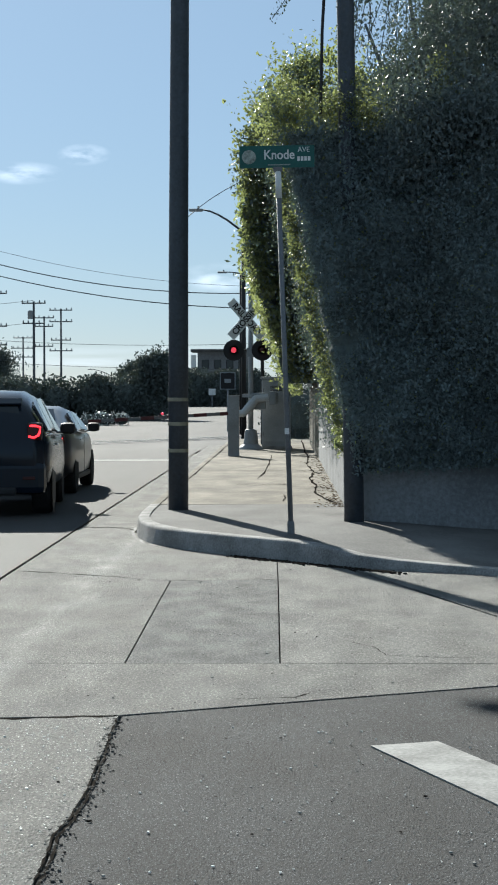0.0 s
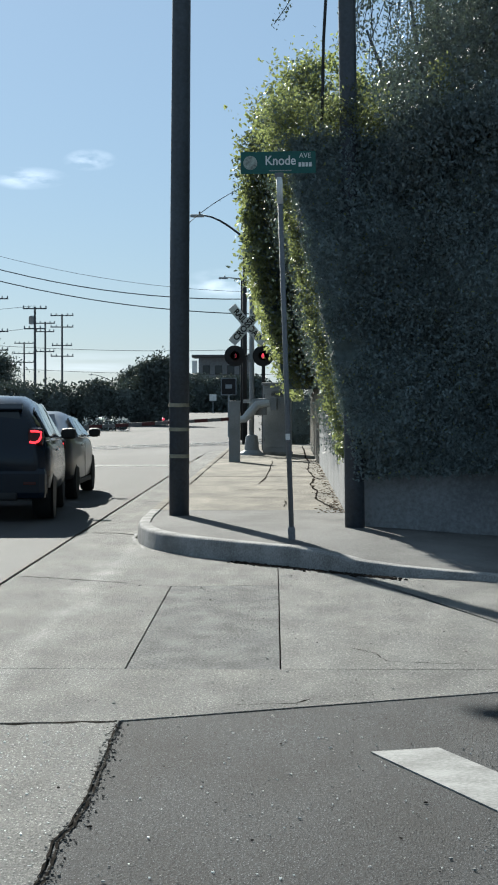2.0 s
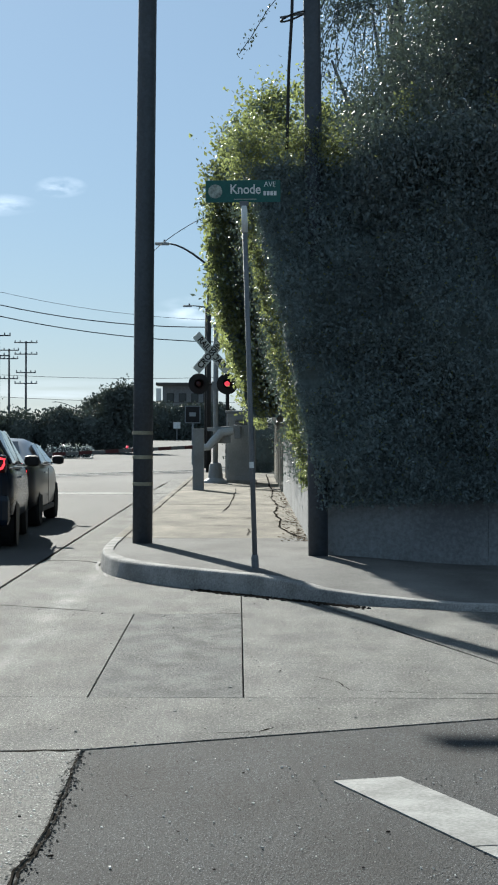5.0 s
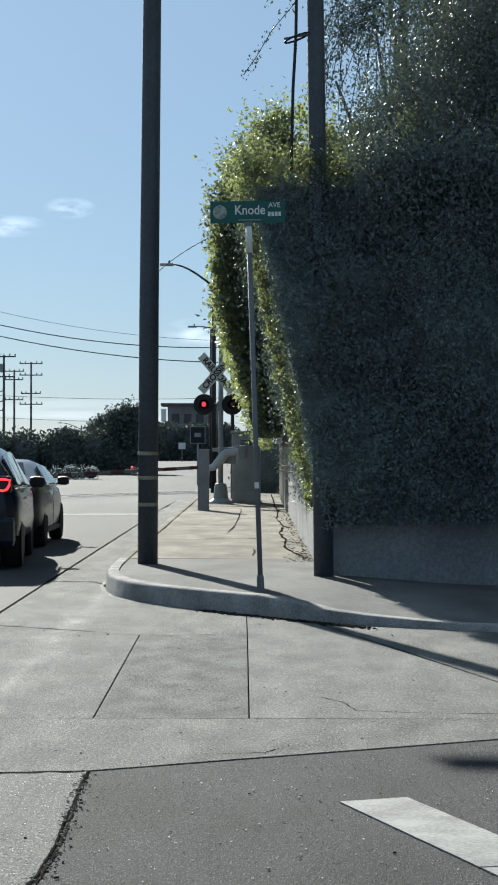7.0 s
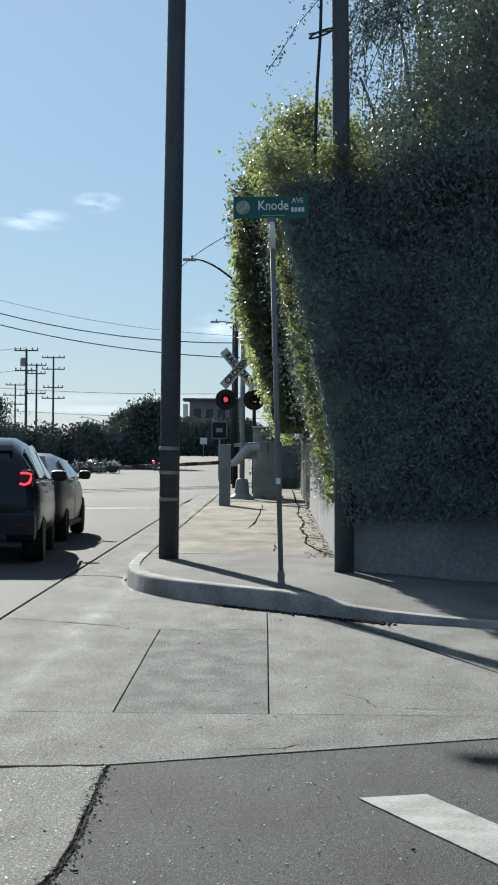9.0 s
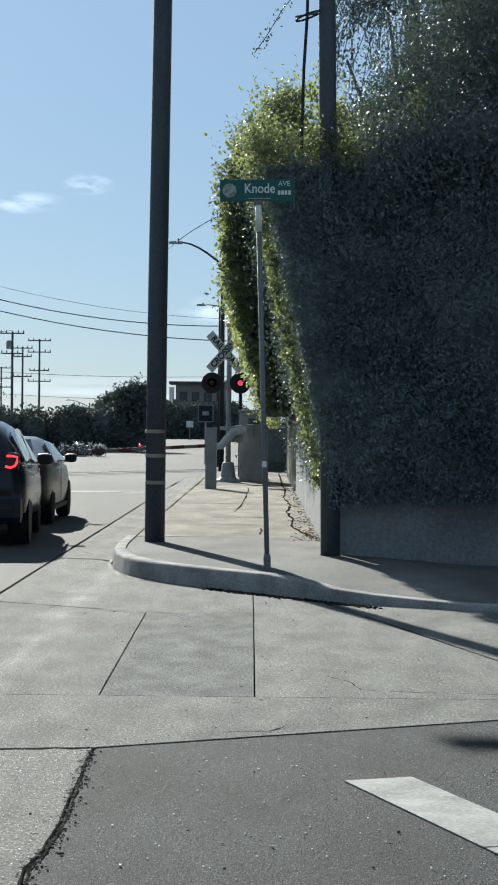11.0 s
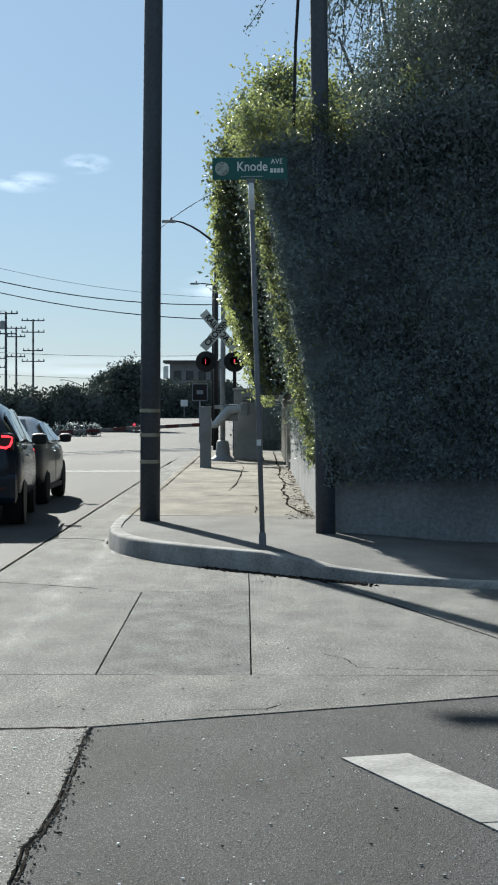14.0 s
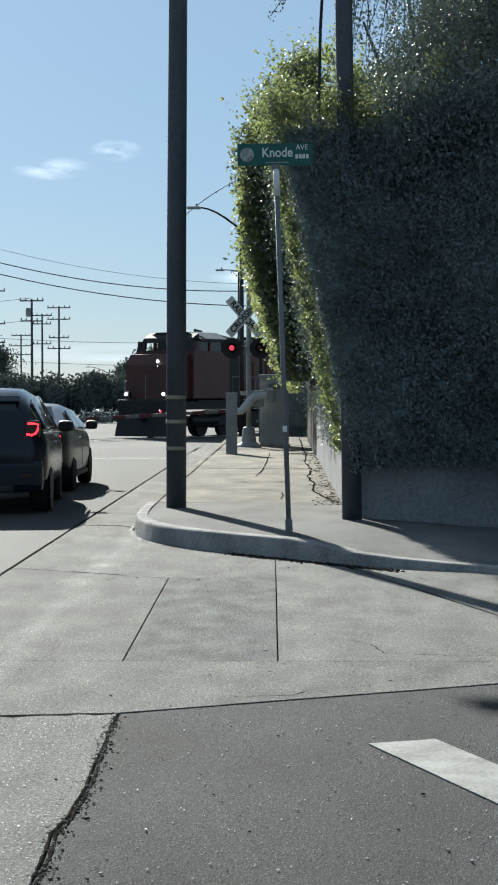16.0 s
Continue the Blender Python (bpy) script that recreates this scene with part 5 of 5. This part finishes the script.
def building():
    t = thing("far_building", pose(-11.5, 345, -0.45), "plain grey two-storey building with a flat roof", "building")
    part("wall", box((9.6, 8, 9.8), (0.6, 4, 4.9), 0.02), STUCCO, t)
    part("roof", box((11.2, 9.6, 0.5), (0.2, 4, 10.05), 0.05), ROOF, t, "dark overhanging flat roof")
    part("end_panel", box((0.9, 0.3, 8.5), (-4.9, -0.2, 5.0), 0.02), WHITE, t, "pale wall panel catching the light")
    for k in range(4):
        w = part("window", box((1.3, 0.12, 1.6), (-2.8 + 2.2 * k, -0.04, 7.6), 0.02), TRIM, t)
        part("pane", box((1.1, 0.1, 1.4), (-2.8 + 2.2 * k, -0.08, 7.6)), GLASS, w)
    return t


building()


def palm():
    t = thing("palm_tree", pose(-16.4, 336, -0.45), "small dark palm tree beside a far building", "tree")
    part("trunk", tube([(0, 0, 0), (0.1, 0, 3.4), (0, 0, 6.6)], [0.3, 0.24, 0.2], 8), TIMBER, t)
    for k in range(16):
        a, e = k * 2.399, 0.9 - 0.11 * (k % 9)
        rib = [(math.cos(a) * r * 1.9, math.sin(a) * r * 1.9, 6.6 + r * e * 1.5 - 1.3 * r * r) for r in (0, 0.25, 0.5, 0.75, 1.0)]
        fr = tube(rib, [0.05, 0.04, 0.03, 0.02, 0.01], 4)
        for (x0, y0, z0), (x1, y1, z1) in zip(rib[1:], rib[2:] + rib[-1:]):
            for q in (-1, 1):
                for j in (0.0, 0.5):
                    x, y, z = x0 + (x1 - x0) * j, y0 + (y1 - y0) * j, z0 + (z1 - z0) * j
                    joined(fr, plate([(x, y, z), (x + math.cos(a) * 0.12, y + math.sin(a) * 0.12, z), (x + math.cos(a) * 0.3 - q * math.sin(a) * 0.4, y + math.sin(a) * 0.3 + q * math.cos(a) * 0.4, z - 0.35), (x + math.cos(a) * 0.25 - q * math.sin(a) * 0.4, y + math.sin(a) * 0.25 + q * math.cos(a) * 0.4, z - 0.35)], 0.006))
        part("frond", fr, FAR_LEAF, t)
    return t


palm()
bs = thing("small_sign", pose(-11.4, 300, -0.42), "small white sign board on a post", "sign")
part("board", box((1.1, 0.05, 1.0), (0, 0, 2.5), 0.02), WHITE, bs)
part("post", tube([(0, 0.05, 0), (0, 0.05, 2.6)], 0.06, 8), GREYPAINT, bs)
gs = thing("crossing_notice", pose(-3.1, 104, -0.42), "square grey notice board beyond the crossing", "sign")
part("board", box((0.75, 0.03, 0.85), (0, 0, 2.75), 0.02), ENGINEBLACK, gs)
part("frame", box((0.85, 0.02, 0.95), (0, 0.02, 2.75), 0.02), GREYPAINT, gs)
part("print_bar", box((0.35, 0.01, 0.22), (0, -0.02, 2.75)), GREYPAINT, gs)
part("post", tube([(0, 0.06, 0), (0, 0.06, 2.5)], 0.05, 8), GREYPAINT, gs)


def line_pole(x, y, top, arms, label, r=0.16):
    t = thing("power_pole", pose(x, y, -0.45), label, "utility pole", "far power line")
    h = top + 0.45
    part("shaft", tube([(0, 0, 0), (0, 0, h)], [r, r * 0.7], 8), TIMBER, t)
    for z, w in arms:
        ca = part("crossarm", box((w, 0.12, 0.14), (0, -0.12, z + 0.45), 0.01), TIMBER, t)
        for k in (-0.47, -0.25, 0.25, 0.47):
            part("insulator", lathe([(0.06, 0), (0.08, 0.1), (0.04, 0.25)], 6), GREYPAINT, ca).location = (w * k, -0.12, z + 0.52)
    return t


line_pole(-26.2, 200, 11.4, [(11.2, 2.5), (9.1, 2.3)], "tall timber power pole with two crossarms")
line_pole(3.0, 100, 13.5, [(13.2, 2.6)], "timber power pole hidden behind the hedge")
line_pole(-27.0, 100, 15.5, [(15.2, 2.6)], "timber power pole beside the road")
can = part("transformer", lathe([(0.25, 0), (0.28, 0.1), (0.28, 0.8), (0.2, 0.9)], 10), GREYPAINT, bpy.data.objects["power_pole"])
can.location = (-0.35, -0.1, 10.0)
line_pole(-31.4, 250, 11.9, [(11.7, 2.6), (10.6, 2.4), (8.0, 2.4)], "tall timber power pole with three crossarms")
line_pole(-29.2, 250, 12.9, [(12.7, 3.0), (11.2, 3.0), (8.8, 2.6), (7.4, 3.0)], "tall timber power pole with four crossarms")
line_pole(-41.0, 300, 10.8, [(10.6, 3.0), (9.0, 3.2), (7.6, 3.2)], "distant timber power pole with crossarms")
line_pole(-31.0, 205, 12.6, [(12.5, 2.6), (9.0, 2.6), (7.0, 2.6)], "timber power pole with long crossarms")
light_pole((-19.0, 210, -0.45), 4.6, 2.2, 0.1, "far street lamp above the hedge")


def wire(name, pts, r, label, x0=None, x1=None):
    """A sagging cable through three points; x0, x1: how far it runs."""
    (a, ya, za), (b, yb, zb), (c, yc, zc) = pts
    x0, x1 = a if x0 is None else x0, c if x1 is None else x1
    line = []
    for k in range(25):
        x = x0 + (x1 - x0) * k / 24
        la, lb, lc = (x - b) * (x - c) / ((a - b) * (a - c)), (x - a) * (x - c) / ((b - a) * (b - c)), (x - a) * (x - b) / ((c - a) * (c - b))
        line.append((x, ya * la + yb * lb + yc * lc, za * la + zb * lb + zc * lc))
    return tagged(part(name, tube(line, r, 5), WIRE), label, "cable", "overhead cables")


wire("overhead_cable", [(-14.9, 100, 8.40), (-6.03, 100, 6.97), (-2.5, 100, 6.85)], 0.026, "black overhead cable sagging across the road", -27, 3)
wire("overhead_cable", [(-14.9, 100, 7.80), (-6.03, 100, 6.32), (-2.5, 100, 6.10)], 0.026, "black overhead cable sagging across the road", -27, 3)
wire("overhead_cable", [(-14.9, 100.06, 9.1), (-6.03, 100.06, 7.5), (-2.5, 100.06, 7.25)], 0.010, "thin overhead cable sagging across the road", -27, 3)
wire("overhead_cable", [(-40, 205, 8.2), (-20, 205, 7.0), (0, 205, 7.2)], 0.022, "thin far overhead cable")
wire("overhead_cable", [(-40, 205, 5.8), (-20, 205, 4.6), (0, 205, 4.4)], 0.02, "thin far overhead cable")
wire("overhead_cable", [(-60, 200, 11.7), (-45, 200, 10.6), (-26.2, 200, 11.5)], 0.02, "thin cable between far power poles")
wire("overhead_cable", [(-60, 200, 9.3), (-45, 200, 8.2), (-26.2, 200, 9.2)], 0.02, "thin cable between far power poles")
wire("service_cable", [(-3.1, 60, 7.05), (-1.5, 60, 8.15), (3.0, 100, 12.95)], 0.012, "thin service cable rising towards a power pole")


# far traffic beyond the crossing
def far_car(name, paint, label):
    t = thing(name, Matrix.Identity(4), label, "car")
    S = [(0.0, 0.7, 0.45, 0.78, 0.86, 0.60), (0.3, 0.88, 0.26, 0.92, 1.02, 0.70), (0.9, 0.9, 0.24, 0.93, 1.36, 0.58), (2.4, 0.9, 0.21, 0.90, 1.42, 0.60), (3.3, 0.89, 0.23, 0.88, 0.98, 0.68), (4.3, 0.76, 0.3, 0.66, 0.74, 0.62)]
    b = bmesh.new()
    rings = []
    for y, w, lo, be, ro, rw in S:
        sd = [(0, lo), (w, lo + 0.1), (w, be), (rw, ro), (0, ro)]
        rings.append([b.verts.new((x, y, z)) for x, z in sd] + [b.verts.new((-x, y, z)) for x, z in sd[-2:0:-1]])
    for r, s in zip(rings, rings[1:]):
        for k in range(len(r)):
            b.faces.new((r[k], s[k], s[(k + 1) % len(r)], r[(k + 1) % len(r)]))
    b.faces.new(rings[0]), b.faces.new(rings[-1][::-1])
    bmesh.ops.recalc_face_normals(b, faces=b.faces)
    part("body", b, paint, t)
    for s in (-1, 1):
        part("side_window", plate([(s * 0.88, 0.9, 0.96), (s * 0.88, 2.9, 0.94), (s * 0.66, 2.4, 1.34), (s * 0.64, 1.1, 1.32)], 0.02), GLASS, t)
    wheels(t, 0.79, (0.8, 3.5), 0.32, 0.2)
    return t


white_car = far_car("white_car", WHITECAR, "white car parked beyond the railway crossing")
white_car.matrix_world = pose(-12.4, 158, -0.42, 0, 0, 125)

# clouds, far off
CLOUDS = []
for x, y, w, h in ((40, 306, 62, 16), (150, 274, 40, 15), (386, 494, 62, 22), (240, 640, 260, 22)):
    D = 2400
    wx, wz = (x - 505) / 3396 * D, EYE + (700 - y) / 3396 * D
    b = bmesh.new()
    q = [b.verts.new(p) for p in ((-1, 0, -1), (1, 0, -1), (1, 0, 1), (-1, 0, 1))]
    b.faces.new(q)
    c = tagged(part("backdrop_cloud", b, CLOUD), "thin white cloud far off in the sky", "cloud", kind="structure")
    c.scale = (w / 3396 * D * 1.25, 1, h / 3396 * D * 1.35)
    c.location = (wx, D, wz)
    c.visible_shadow = False
    CLOUDS.append((c, wx, D, wz))


# ---- what moves ----
def motions():
    head = Matrix.Rotation(radians(-TRACK_TURN), 4, "Z")
    speed = 6.9
    def at(t):
        p = HEAD_END + ALONG * speed * (16 - t)
        return Matrix.Translation((p.x, p.y, -0.42)) @ head
    walk(loco, [(t, at(t)) for t in (0, 4, 8, 12, 14, 15, 16)])
    # the two lenses swing round by turns, bright side out for 0.71 s each
    half = 0.709
    for lens, first in zip(LENSES, (0.0, 180.0)):
        x = lens.location.x
        rows, angle, t = [(0, first)], first, 0.55
        while t < 15.9:
            rows += [(t - 0.12, angle), (t - 0.04, angle + 60), (t + 0.04, angle + 120), (t + 0.12, angle + 180)]
            angle += 180
            t += half
        rows.append((16, angle))
        walk(lens, [(k, Matrix.Translation((x, -0.262, 2.5)) @ Matrix.Rotation(radians(a), 4, "Z")) for k, a in rows])
    for c, x, y, z in CLOUDS:
        s = c.scale.copy()
        walk(c, [(0, Matrix.Translation((x, y, z))), (16, Matrix.Translation((x + 42, y, z + 2)))])
        c.scale = s


motions()
